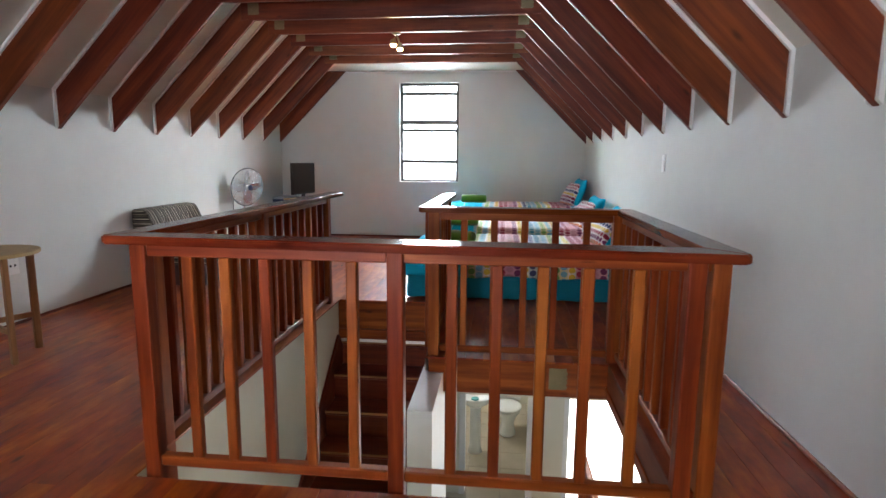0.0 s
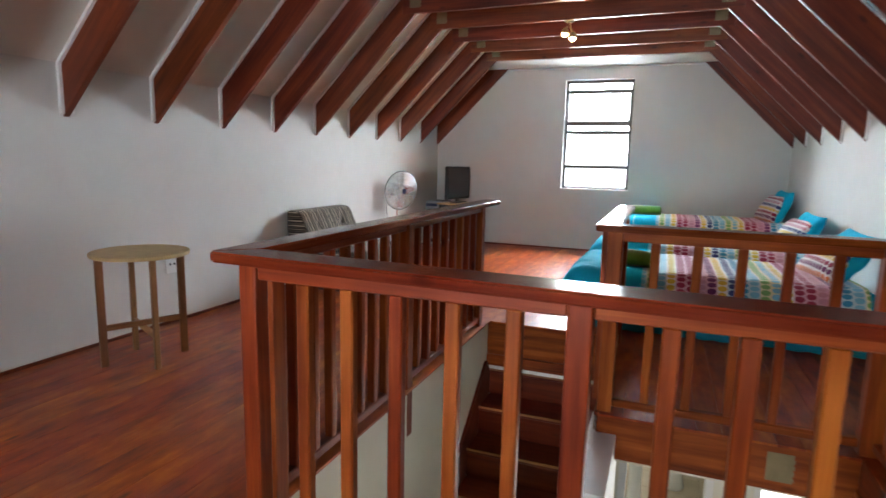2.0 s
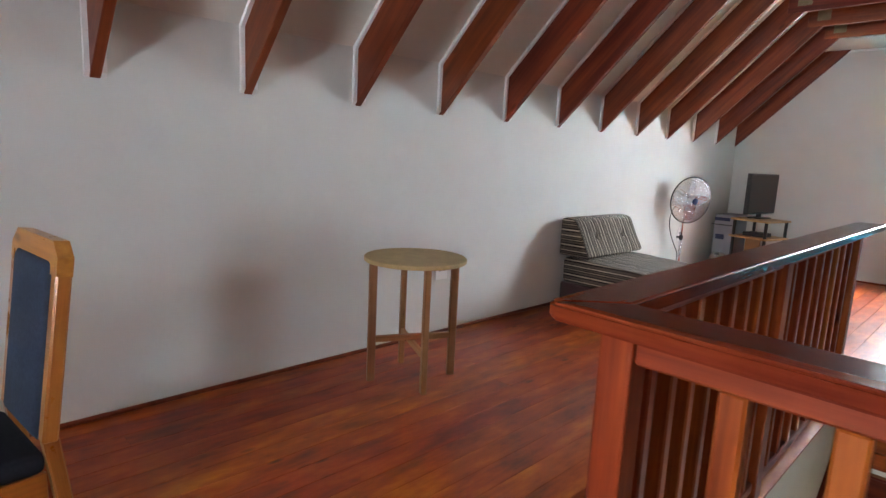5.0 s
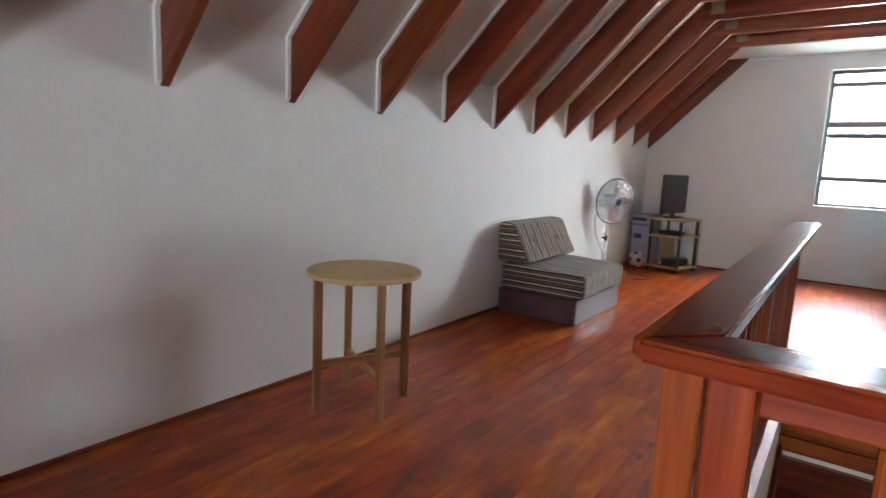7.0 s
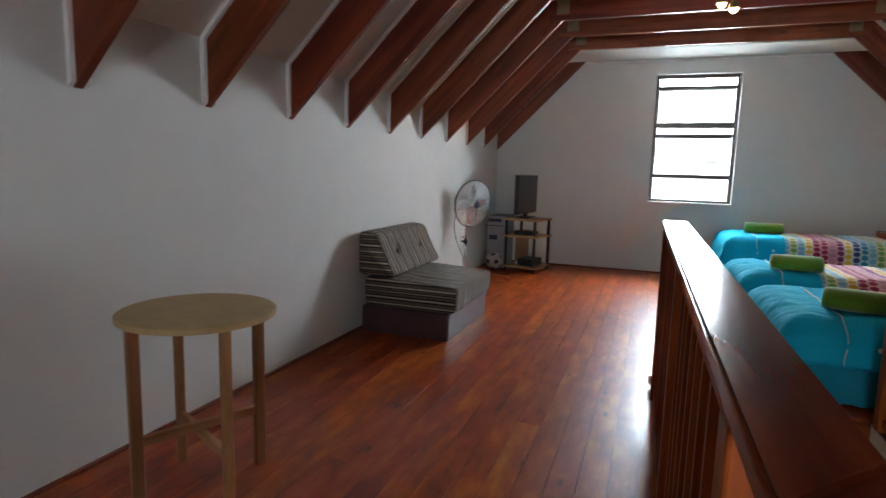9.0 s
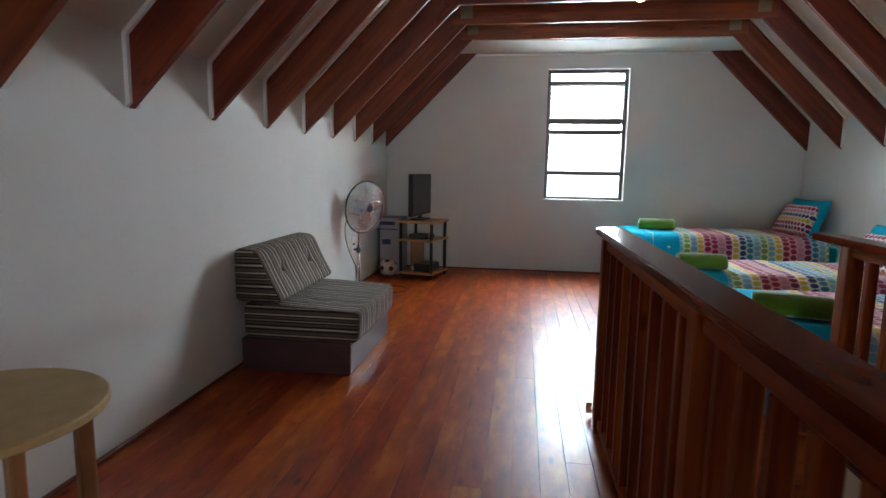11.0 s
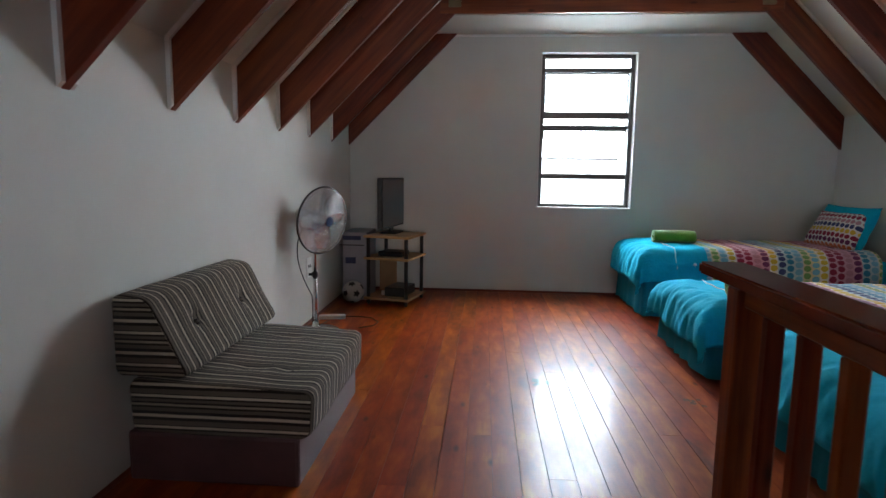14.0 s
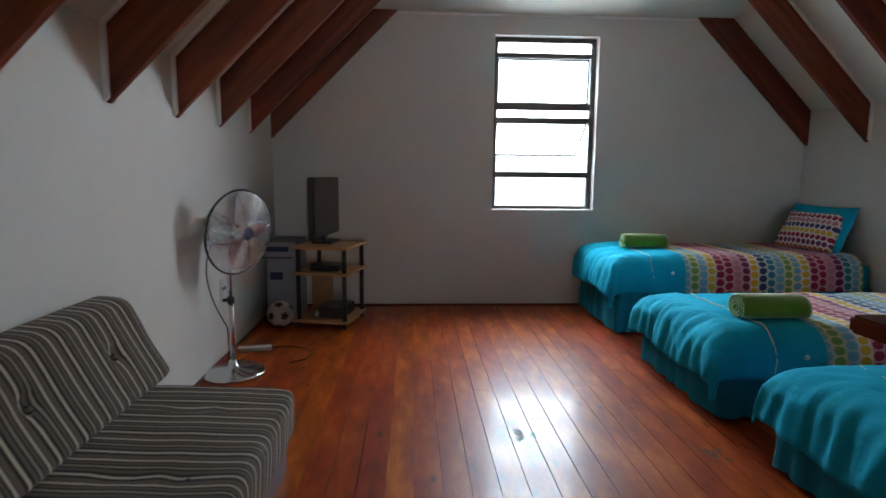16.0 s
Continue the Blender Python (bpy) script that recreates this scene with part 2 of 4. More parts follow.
RED, PNK, YEL, GRN, BLU, NVY, CRM, SKY, ORG = (0.30, 0.010, 0.045), (0.62, 0.30, 0.36), (0.66, 0.44, 0.035), (0.18, 0.36, 0.10), (0.02, 0.22, 0.36), (0.03, 0.045, 0.16), (0.78, 0.72, 0.64), (0.18, 0.44, 0.56), (0.62, 0.16, 0.04)
PUR, PALE = (0.16, 0.02, 0.10), (0.70, 0.62, 0.36)
LILAC, ICE = (0.50, 0.22, 0.27), (0.45, 0.56, 0.60)
M_PATCH = dotted("dotted_patchwork", 0.068, True,
                 [GRN, SKY, YEL, RED, RED, LILAC, PUR, BLU, SKY, GRN, SKY, YEL, RED, RED, LILAC, PUR, YEL, NVY, BLU, SKY],
                 [PALE, PALE, CRM, PNK, PNK, PNK, PNK, ICE, ICE, PALE, ICE, CRM, PNK, PNK, PNK, PNK, CRM, ICE, ICE, ICE])
M_PILLOW = dotted("dotted_pillow_print", 0.048, False, [NVY, LILAC, RED, RED, ORG, PUR, RED, YEL], [(0.74, 0.68, 0.66)] * 8)


def glass_material():
    k = Nodes("window_glass")
    k.base((0.95, 0.98, 1.0))
    k.set(Roughness=0.02, IOR=1.45)
    k.p.inputs["Transmission Weight"].default_value = 1.0
    return k.m


M_GLASS = glass_material()


def glow(name, col, strength):
    k = Nodes(name)
    k.base(col)
    k.p.inputs["Emission Color"].default_value = (*col, 1)
    k.p.inputs["Emission Strength"].default_value = strength
    return k.m


M_HAZE = glow("overcast_sky", (0.93, 0.97, 1.0), 3.0)
M_BULB = glow("lit_bulb", (1.0, 0.72, 0.36), 14)

# ---- builders ----


def box_bm(x0, x1, y0, y1, z0, z1, bevel=0.0, seg=1):
    bm = bmesh.new()
    bmesh.ops.create_cube(bm, size=1.0)
    for v in bm.verts:
        v.co = Vector(((x0 + x1) / 2 + v.co.x * (x1 - x0), (y0 + y1) / 2 + v.co.y * (y1 - y0), (z0 + z1) / 2 + v.co.z * (z1 - z0)))
    if bevel:
        bmesh.ops.bevel(bm, geom=list(bm.edges), offset=bevel, segments=seg, affect="EDGES", profile=0.5)
    return bm


def tube_bm(points, radius, sides=10, closed=False):
    bm = bmesh.new()
    pts = [Vector(p) for p in points]
    rings = []
    for i, p in enumerate(pts):
        a = pts[i - 1] if (i or closed) else p
        b = pts[(i + 1) % len(pts)] if (i + 1 < len(pts) or closed) else p
        d = (b - a).normalized()
        side = d.cross(Vector((0, 0, 1)) if abs(d.z) < 0.9 else Vector((1, 0, 0))).normalized()
        up = side.cross(d)
        r = radius[i] if isinstance(radius, (list, tuple)) else radius
        rings.append([bm.verts.new(p + r * (math.cos(6.28319 * j / sides) * side + math.sin(6.28319 * j / sides) * up)) for j in range(sides)])
    for i in range(len(rings) if closed else len(rings) - 1):
        a, b = rings[i], rings[(i + 1) % len(rings)]
        for j in range(sides):
            bm.faces.new((a[j], a[(j + 1) % sides], b[(j + 1) % sides], b[j]))
    if not closed:
        bm.faces.new(rings[0][::-1])
        bm.faces.new(rings[-1])
    bmesh.ops.recalc_face_normals(bm, faces=list(bm.faces))
    return bm


def lathe_bm(profile, sides=32, cap=True):
    bm = bmesh.new()
    rings = [[bm.verts.new((r * math.cos(6.28319 * j / sides), r * math.sin(6.28319 * j / sides), z)) for j in range(sides)] for r, z in profile]
    for a, b in zip(rings, rings[1:]):
        for j in range(sides):
            bm.faces.new((a[j], a[(j + 1) % sides], b[(j + 1) % sides], b[j]))
    if cap:
        bm.faces.new(rings[0][::-1])
        bm.faces.new(rings[-1])
    bmesh.ops.recalc_face_normals(bm, faces=list(bm.faces))
    return bm


def join_bm(*bms):
    out = bmesh.new()
    for b in bms:
        me = bpy.data.meshes.new("joined")
        b.to_mesh(me)
        out.from_mesh(me)
        b.free()
        bpy.data.meshes.remove(me)
    return out


def moved(bm, m):
    bmesh.ops.transform(bm, matrix=m, verts=list(bm.verts))
    return bm


def mesh_of(name, bm, mats, smooth=False):
    me = bpy.data.meshes.new(name)
    bm.to_mesh(me)
    bm.free()
    for m in mats if isinstance(mats, (list, tuple)) else [mats]:
        me.materials.append(m)
    if smooth:
        for p in me.polygons:
            p.use_smooth = True
    return me


def total(ob):
    m = ob.matrix_basis
    return total(ob.parent) @ ob.matrix_parent_inverse @ m if ob.parent else m


def hang(ob, parent):
    ob.parent = parent
    ob.matrix_parent_inverse = total(parent).inverted()
    return ob


def part(name, bm, mats, parent, label="", smooth=False, at=None):
    """One mesh under a thing or part, its bmesh in world metres, or in its own axes when at gives a pose in the world."""
    ob = new(name, mesh_of(name, bm, mats, smooth))
    if at is not None:
        ob.matrix_basis = at
    hang(ob, parent)
    return tagged(ob, label) if label else ob


def thing(name, place, label, category, group="", kind=""):
    ob = new(name)
    ob.empty_display_size = 0.1
    ob.matrix_basis = place if isinstance(place, Matrix) else Matrix.Translation(place)
    return tagged(ob, label, category, group, kind)


def solid(name, bm, mats, label, category, group="", kind="", smooth=False, at=None):
    ob = new(name, mesh_of(name, bm, mats, smooth))
    if at is not None:
        ob.matrix_basis = at
    return tagged(ob, label, category, group, kind)


def structure(name, bm, mats, label="", smooth=False):
    return tagged(new(name, mesh_of(name, bm, mats, smooth)), label, name.split("_")[0], "", "structure")


def along(p0, p1):
    """Pose with local X from p0 towards p1 and local Z as near to up as can be; and the length."""
    a, b = Vector(p0), Vector(p1)
    x = (b - a).normalized()
    y = (Vector((0, 0, 1)).cross(x) if abs(x.z) < 0.99 else Vector((0, 1, 0))).normalized()
    z = x.cross(y)
    m = Matrix((x, y, z)).transposed().to_4x4()
    m.translation = a
    return m, (b - a).length


def beam(name, p0, p1, wide, deep, mat, parent, label="", bevel=0.003):
    m, n = along(p0, p1)
    return part(name, box_bm(0, n, -wide / 2, wide / 2, -deep / 2, deep / 2, bevel), mat, parent, label, at=m)


# ---- the attic shell ----
TIP, RISE, DEEP = 1.505, 0.318, 0.225      # rafter tips, upright height of the cut, depth
XC = (XL + XR) / 2
TOP = 2.63                                  # underside of the collar ties
HALF = (XR - XL) / 2
FLAT = TOP + 0.225
CEIL_HALF = HALF - (FLAT - TIP) + RISE      # half width of the flat ceiling
EAVE = TIP + RISE
TH = 0.22


def flare(y):
    """How far the east wall stands out beyond XR at y: the room widens a little away from the window."""
    return 0.012 * (YF - y)


def east(y):
    """Where the east rafter of the pair at y stands."""
    return y - 0.02 * (YF - y)


def dip(y):
    """The roof line sinks a little away from the window."""
    return 0.018 - 0.0085 * (YF - y)




def skewed(bm, both=True):
    for v in bm.verts:
        if v.co.x > XC + 0.5:
            v.co.x += flare(v.co.y)
        if not both:
            v.co.z += dip(v.co.y)
    return bm


def wall_with_hole(name, y0, y1, hole, label):
    """Gable wall between y0 and y1 with a rectangular opening."""
    hx0, hx1, hz0, hz1 = hole
    bms = [box_bm(XL - TH, hx0, y0, y1, -0.3, 3.3), box_bm(hx1, XR + TH + 0.2, y0, y1, -0.3, 3.3),
           box_bm(hx0, hx1, y0, y1, -0.3, hz0), box_bm(hx0, hx1, y0, y1, hz1, 3.3)]
    return structure(name, join_bm(*bms), M_WALL, label)


wall_with_hole("wall_north", YF, YF + TH, (WX0, WX1, WZ0, WZ1), "off-white painted gable wall with a tall window")
wall_with_hole("wall_south", YB - TH, YB, (WX0, WX1, WZ0, WZ1), "off-white painted gable wall behind the stairs")
structure("wall_west", box_bm(XL - TH, XL, YB, YF, -0.02, 3.3), M_WALL, "off-white painted long side wall")
structure("wall_east", skewed(box_bm(XR, XR + TH, YB, YF, -0.02, 3.3)), M_WALL, "off-white painted long side wall")


def slab(a, b, thick, y0, y1):
    """A sheet from a to b in the cross-section, running from y0 to y1."""
    bm = bmesh.new()
    d = Vector((b[0] - a[0], b[1] - a[1])).normalized()
    nrm = Vector((-d.y, d.x)) * thick
    if nrm.y < 0:
        nrm = -nrm
    sect = [(a[0], a[1]), (b[0], b[1]), (b[0] + nrm.x, b[1] + nrm.y), (a[0] + nrm.x, a[1] + nrm.y)]
    f = [bm.verts.new((x, y0, z)) for x, z in sect]
    g = [bm.verts.new((x, y1, z)) for x, z in sect]
    bm.faces.new(f), bm.faces.new(g)
    for i in range(4):
        bm.faces.new((f[i], f[(i + 1) % 4], g[(i + 1) % 4], g[i]))
    bmesh.ops.recalc_face_normals(bm, faces=list(bm.faces))
    return bm


structure("ceiling", skewed(join_bm(
    slab((XL - 0.1, EAVE - 0.1), (XC - CEIL_HALF, FLAT), 0.08, YB, YF),
    slab((XC + CEIL_HALF, FLAT), (XR + 0.1, EAVE - 0.1), 0.08, YB, YF),
    slab((XC - CEIL_HALF - 0.05, FLAT), (XC + CEIL_HALF + 0.05, FLAT), 0.08, YB, YF)), False), M_CEIL, "white boarded ceiling following the rafters")
PITCH = 0.685
RY = [YF - 0.03 - PITCH * k + 0.0016 * k * k for k in range(16)]
structure("bulkhead", box_bm(XC - CEIL_HALF - 0.22, XC + CEIL_HALF + 0.22, RY[1] + 0.022, YF, TOP + 0.005, TOP + 0.06), M_CEIL, "white boxed ceiling strip against the gable")
structure("trim_bead", box_bm(XC - HALF + TOP - TIP - 0.30, XC + HALF - TOP + TIP + 0.30, YF - 0.022, YF, TOP - 0.018, TOP + 0.004, 0.004), M_TRIM, "white bead along the top of the gable")


def rafter_bm(side, extra, thick, cover=False):
    """Side view of one sloping rafter, cut plumb at the wall; side -1 west, 1 east. cover: the white bead behind it."""
    xw = XC + side * HALF
    if cover:
        s = 0.020
        a = [(xw, TIP + 0.004), (xw - side * s, TIP + 0.004 + s), (xw - side * s, EAVE - s * 0.4), (xw - side * (FLAT - EAVE), FLAT - s * 1.41), (xw - side * (FLAT - EAVE), FLAT), (xw, EAVE)]
    else:
        top = TOP if extra else FLAT
        a = [(xw, TIP), (xw, EAVE), (xw - side * (top - EAVE), top), (xw - side * (top - TIP), top)]
    bm = bmesh.new()
    f = [bm.verts.new((x, -thick / 2, z)) for x, z in a]
    g = [bm.verts.new((x, thick / 2, z)) for x, z in a]
    bm.faces.new(f), bm.faces.new(g)
    for i in range(len(a)):
        bm.faces.new((f[i], f[(i + 1) % len(a)], g[(i + 1) % len(a)], g[i]))
    bmesh.ops.recalc_face_normals(bm, faces=list(bm.faces))
    return bm


def turned(bm, side):
    """Rafter mesh with local X along the slope, so that the grain follows it, and the pose that puts it back."""
    m = Matrix.Rotation(radians(45 if side > 0 else -45), 4, "Y")
    m.translation = (XC + side * HALF, 0, TIP)
    moved(bm, m.inverted())
    bmesh.ops.bevel(bm, geom=list(bm.edges), offset=0.003, segments=1, affect="EDGES")
    return bm, m


for side in (-1, 1):
    for k, y in enumerate(RY):
        y = east(y) if side > 0 else y
        dx, dz = (flare(y) if side > 0 else 0.0), dip(y)
        root = thing("rafter", (XC + side * HALF + dx, y, TIP + dz), "stained reddish-brown pine rafter with white beading", "rafter", "rafters under the roof")
        if k in (0, 1):
            bm, m = turned(rafter_bm(side, k == 0, 0.042), side)
            data = mesh_of("timber", bm, M_RAFTER)
            bead = mesh_of("bead", rafter_bm(side, False, 0.082, True), M_TRIM)
        ob = new("timber", data)
        ob.matrix_basis = Matrix.Translation((dx, y, dz)) @ m
        hang(ob, root)
        if k:
            ob = new("bead", bead)
            ob.matrix_basis = Matrix.Translation((dx, y, dz))
            hang(ob, root)


def nail_plate(x, y, z, parent):
    bms = [box_bm(x - 0.055, x + 0.055, y - 0.0015, y + 0.001, z - 0.07, z + 0.07)]
    bms += [box_bm(x - 0.05 + i * 0.025, x - 0.04 + i * 0.025, y - 0.004, y - 0.001, z - 0.06 + j * 0.03, z - 0.042 + j * 0.03) for i in range(5) for j in range(4)]
    return part("nail_plate", join_bm(*bms), M_STEEL, parent, "dull galvanised toothed nail plate")


for k, y in enumerate(RY[1:], 1):
    w, z = HALF - (TOP - TIP) + 0.13, TOP + dip(y)
    xe = XC + w + flare(y)
    root = thing("collar_tie", (XC, y, z), "stained reddish-brown pine collar tie with nail plates", "beam", "collar ties under the roof")
    ye = east(y)
    beam("timber", (XC - w, y - 0.002, z + 0.1125), (xe, ye - 0.002, z + 0.1125), 0.046, 0.225, M_RAFTER, root)
    beam("bead", (XC - w, y, z + 0.2145), (xe, ye, z + 0.2145), 0.084, 0.019, M_TRIM, root, "white bead against the ceiling")
    for x, yy in ((XC - w + 0.13, y), (xe - 0.13, ye)):
        nail_plate(x, yy - 0.0285, z + 0.12, root)

structure("backdrop", box_bm(-90, 90, YF + 60, YF + 60.1, -40, 70), M_HAZE, "white overcast sky outside the window")

# skirting
structure("baseboard_west", box_bm(XL, XL + 0.018, YB, YF, 0.0, 0.024, 0.006), M_SKIRT, "thin red-brown skirting strip")
structure("baseboard_east", skewed(box_bm(XR - 0.018, XR, YB, YF, 0.0, 0.024, 0.006)), M_SKIRT, "thin red-brown skirting strip")
structure("baseboard_north", box_bm(XL + 0.018, XR - 0.018, YF - 0.018, YF, 0.0, 0.024, 0.006), M_SKIRT, "thin red-brown skirting strip")


def window(name, y, out, label):
    """Bronze window: fixed light above, two hung sashes, a fixed light below; out is the way outdoors."""
    root = tagged(new(name), label, "window", "", "structure")
    root.matrix_basis = Matrix.Translation(((WX0 + WX1) / 2, y, WZ0))
    yc = y + out * 0.12
    fr = 0.042
    hgt = WZ1 - WZ0
    for x0, x1, z0, z1 in ((WX0, WX0 + fr, WZ0, WZ1), (WX1 - fr, WX1, WZ0, WZ1), (WX0 + fr, WX1 - fr, WZ0, WZ0 + fr), (WX0 + fr, WX1 - fr, WZ1 - fr, WZ1)):
        part("window_frame", box_bm(x0, x1, yc - 0.03, yc + 0.03, z0, z1, 0.004), M_FRAME, root)
    zs = [(WZ0 + 0.33, 0.026), (WZ0 + 0.835, 0.018), (WZ0 + 0.95, 0.030), (WZ1 - 0.155, 0.022)]
    for z, half in zs:
        part("transom", box_bm(WX0 + fr, WX1 - fr, yc - 0.03, yc + 0.03, z - half, z + half, 0.004), M_FRAME, root)
    for z0, z1 in ((WZ0 + fr, zs[0][0] - 0.026), (zs[1][0] + 0.018, zs[2][0] - 0.03), (zs[3][0] + 0.022, WZ1 - fr)):
        part("pane", box_bm(WX0 + fr, WX1 - fr, yc - 0.003, yc + 0.003, z0, z1), M_GLASS, root)
    # two top-hung sashes, the lower one pushed well open
    for lo, hi, ang in ((zs[0][0] + 0.028, zs[1][0] - 0.02, 50), (zs[2][0] + 0.032, zs[3][0] - 0.024, 2)):
        h = hi - lo
        at = Matrix.Translation(((WX0 + WX1) / 2, yc + out * 0.02, hi)) @ Matrix.Rotation(radians(ang * out), 4, "X")
        w = (WX1 - WX0) / 2 - fr - 0.004
        s = 0.013
        sash = part("sash", join_bm(box_bm(-w, w, -0.010, 0.010, -s, 0), box_bm(-w, w, -0.010, 0.010, -h, -h + s), box_bm(-w, -w + s, -0.010, 0.010, -h + s, -s), box_bm(w - s, w, -0.010, 0.010, -h + s, -s)), M_FRAME, root, "bronze top-hung sash", at=at)
        pane = part("pane", box_bm(-w + s, w - s, -0.003, 0.003, -h + s, -s), M_GLASS, sash, at=at)
        pane.visible_shadow = False
    part("window_sill", box_bm(WX0 - 0.005, WX1 + 0.005, min(y - out * 0.004, y + out * 0.09), max(y - out * 0.004, y + out * 0.09), WZ0 - 0.004, WZ0 + 0.012, 0.003), M_TRIM, root, "white painted sill")
    for ob in root.children:
        if ob.name.startswith("pane"):
            ob.visible_shadow = False
    return root


window("window_1", YF, 1, "tall bronze aluminium window with ajar sashes")
window("window_2", YB, -1, "tall bronze aluminium window with ajar sashes")

# ---- stair opening and lower storey ----
LOW = -2.62
SX0, SX1, SY0, SY1, SY2 = -1.42, 0.75, 0.79, 2.36, 3.76   # opening; the flight runs on to SY2
FX = -0.43                                               # right edge of the flight
structure("trim_joist_zone", join_bm(
    box_bm(XL, SX0, YB, YF, -0.25, -0.022), box_bm(SX1, XR + 0.13, YB, YF, -0.25, -0.022), box_bm(SX0, SX1, YB, SY0, -0.25, -0.022),
    box_bm(FX, SX1, SY1, SY2, -0.25, -0.022), box_bm(SX0, SX1, SY2, YF, -0.25, -0.022)), M_DOWN, "floor structure round the stair opening")
structure("wall_stair", box_bm(SX0 - 0.12, SX0, SY0 - 1.5, SY2 + 0.3, LOW, -0.25), M_DOWN, "cream painted wall beside the stairs")
structure("wall_stair_lining", box_bm(SX0 - 0.004, SX0 + 0.004, SY0, SY2, LOW, -0.022), M_DOWN, "cream painted wall beside the stairs")
tagged(bpy.data.objects["wall_stair_lining"], category="wall")
TILE = plain("beige_floor_tile", (0.42, 0.35, 0.26), 0.3, 0, 0.1, 3)
structure("floor_lower", box_bm(-4.0, 3.2, -3.0, 8.6, LOW - 0.1, LOW - 0.006), plain("tile_grout", (0.28, 0.24, 0.19), 0.8), "grouted lower floor")
structure("wall_lower_south", box_bm(-4.0, 3.2, -3.1, -3.0, LOW, -0.25), M_DOWN, "cream painted wall of the storey below")
structure("wall_lower_west", box_bm(-4.1, -4.0, -3.0, 8.6, LOW, -0.25), M_DOWN, "cream painted wall of the storey below")
structure("wall_lower_east", box_bm(3.2, 3.3, -3.0, 8.6, LOW, -0.25), M_DOWN, "cream painted wall of the storey below")
structure("wall_lower_north", box_bm(-4.0, 0.62, 7.6, 7.7, LOW, -0.25), M_DOWN, "cream painted wall of the bathroom below")
structure("wall_wing", join_bm(box_bm(FX - 0.02, FX + 0.12, 1.75, 2.6, LOW, -0.10), ), M_TRIM, "white wing wall beside the stairs")

# partition below with the bathroom doorway and a bright glazed door
PY = 5.0
structure("wall_lower_partition", join_bm(
    box_bm(-4.0, -0.36, PY, PY + 0.1, LOW, -0.25), box_bm(-0.36, 0.44, PY, PY + 0.1, LOW + 2.02, -0.25),
    box_bm(0.44, 0.80, PY, PY + 0.1, LOW, -0.25), box_bm(0.80, 1.75, PY, PY + 0.1, LOW + 2.1, -0.25),
    box_bm(1.75, 3.2, PY, PY + 0.1, LOW, -0.25), box_bm(0.62, 0.72, PY + 0.1, 7.6, LOW, -0.25)), M_DOWN, "cream painted partition with a bathroom doorway")
root = tagged(new("door_1"), "white painted frame of the bathroom doorway", "door frame", "", "structure")
root.matrix_basis = Matrix.Translation((0.04, PY, LOW))
for x in (-0.385, 0.395):
    part("jamb", box_bm(x, x + 0.07, PY - 0.02, PY + 0.12, LOW, LOW + 2.05, 0.004), M_TRIM, root)
part("lintel", box_bm(-0.315, 0.395, PY - 0.02, PY + 0.12, LOW + 1.98, LOW + 2.05, 0.004), M_TRIM, root)
root = tagged(new("door_2"), "bright glazed outer door with pine frame", "door", "", "structure")
root.matrix_basis = Matrix.Translation((1.27, PY, LOW))
for x0, x1, z0, z1 in ((0.80, 0.86, 0, 2.1), (1.69, 1.75, 0, 2.1), (0.86, 1.69, 2.03, 2.1)):
    part("frame", box_bm(x0, x1, PY + 0.01, PY + 0.09, LOW + z0, LOW + z1, 0.004), M_TRIM, root)
pane = part("pane", box_bm(0.86, 1.69, PY + 0.045, PY + 0.055, LOW + 0.02, LOW + 2.03), M_GLASS, root)
pane.visible_shadow = False
area_lamp((1.27, PY + 0.4, LOW + 1.1), (1.27, 0, LOW + 1.0), 1.3, 2.2, 26, (0.98, 1.0, 1.0))
# added fill lamp to brighten the bathroom; no window or fitting stands there
area_lamp((-0.9, 7.3, LOW + 2.2), (-0.2, 6.3, LOW), 0.6, 0.5, 10, (0.95, 1.0, 1.0))

# gate-like pine rail below, beside the glazed door
root = thing("low_railing", (0.95, 3.6, LOW), "orange pine railing of the storey below", "railing")
beam("rail", (0.92, 3.3, LOW + 0.95), (0.92, 4.4, LOW + 0.95), 0.06, 0.05, M_RAIL, root)
beam("rail", (0.92, 3.3, LOW + 0.12), (0.92, 4.4, LOW + 0.12), 0.05, 0.05, M_RAIL, root)
for i in range(8):
    beam("baluster", (0.92, 3.34 + i * 0.147, LOW), (0.92, 3.34 + i * 0.147, LOW + 0.93), 0.035, 0.035, M_RAIL, root)


def toilet(x, y, z):
    root = thing("toilet", (x, y, z), "white ceramic toilet with closed seat", "toilet")
    part("bowl", moved(lathe_bm([(0.10, 0), (0.12, 0.02), (0.09, 0.16), (0.11, 0.26), (0.18, 0.37), (0.19, 0.40)], 24), Matrix.Translation((x, y, z)) @ Matrix.Diagonal((1, 1.25, 1, 1))), M_CERAMIC, root, smooth=True)
    part("lid", moved(lathe_bm([(0.17, 0.405), (0.195, 0.41), (0.195, 0.43), (0.17, 0.44)], 24), Matrix.Translation((x, y, z)) @ Matrix.Diagonal((1, 1.25, 1, 1))), M_CERAMIC, root, smooth=True)
    part("cistern", box_bm(x - 0.19, x + 0.19, y + 0.24, y + 0.42, z + 0.40, z + 0.76, 0.02, 2), M_CERAMIC, root)
    return root


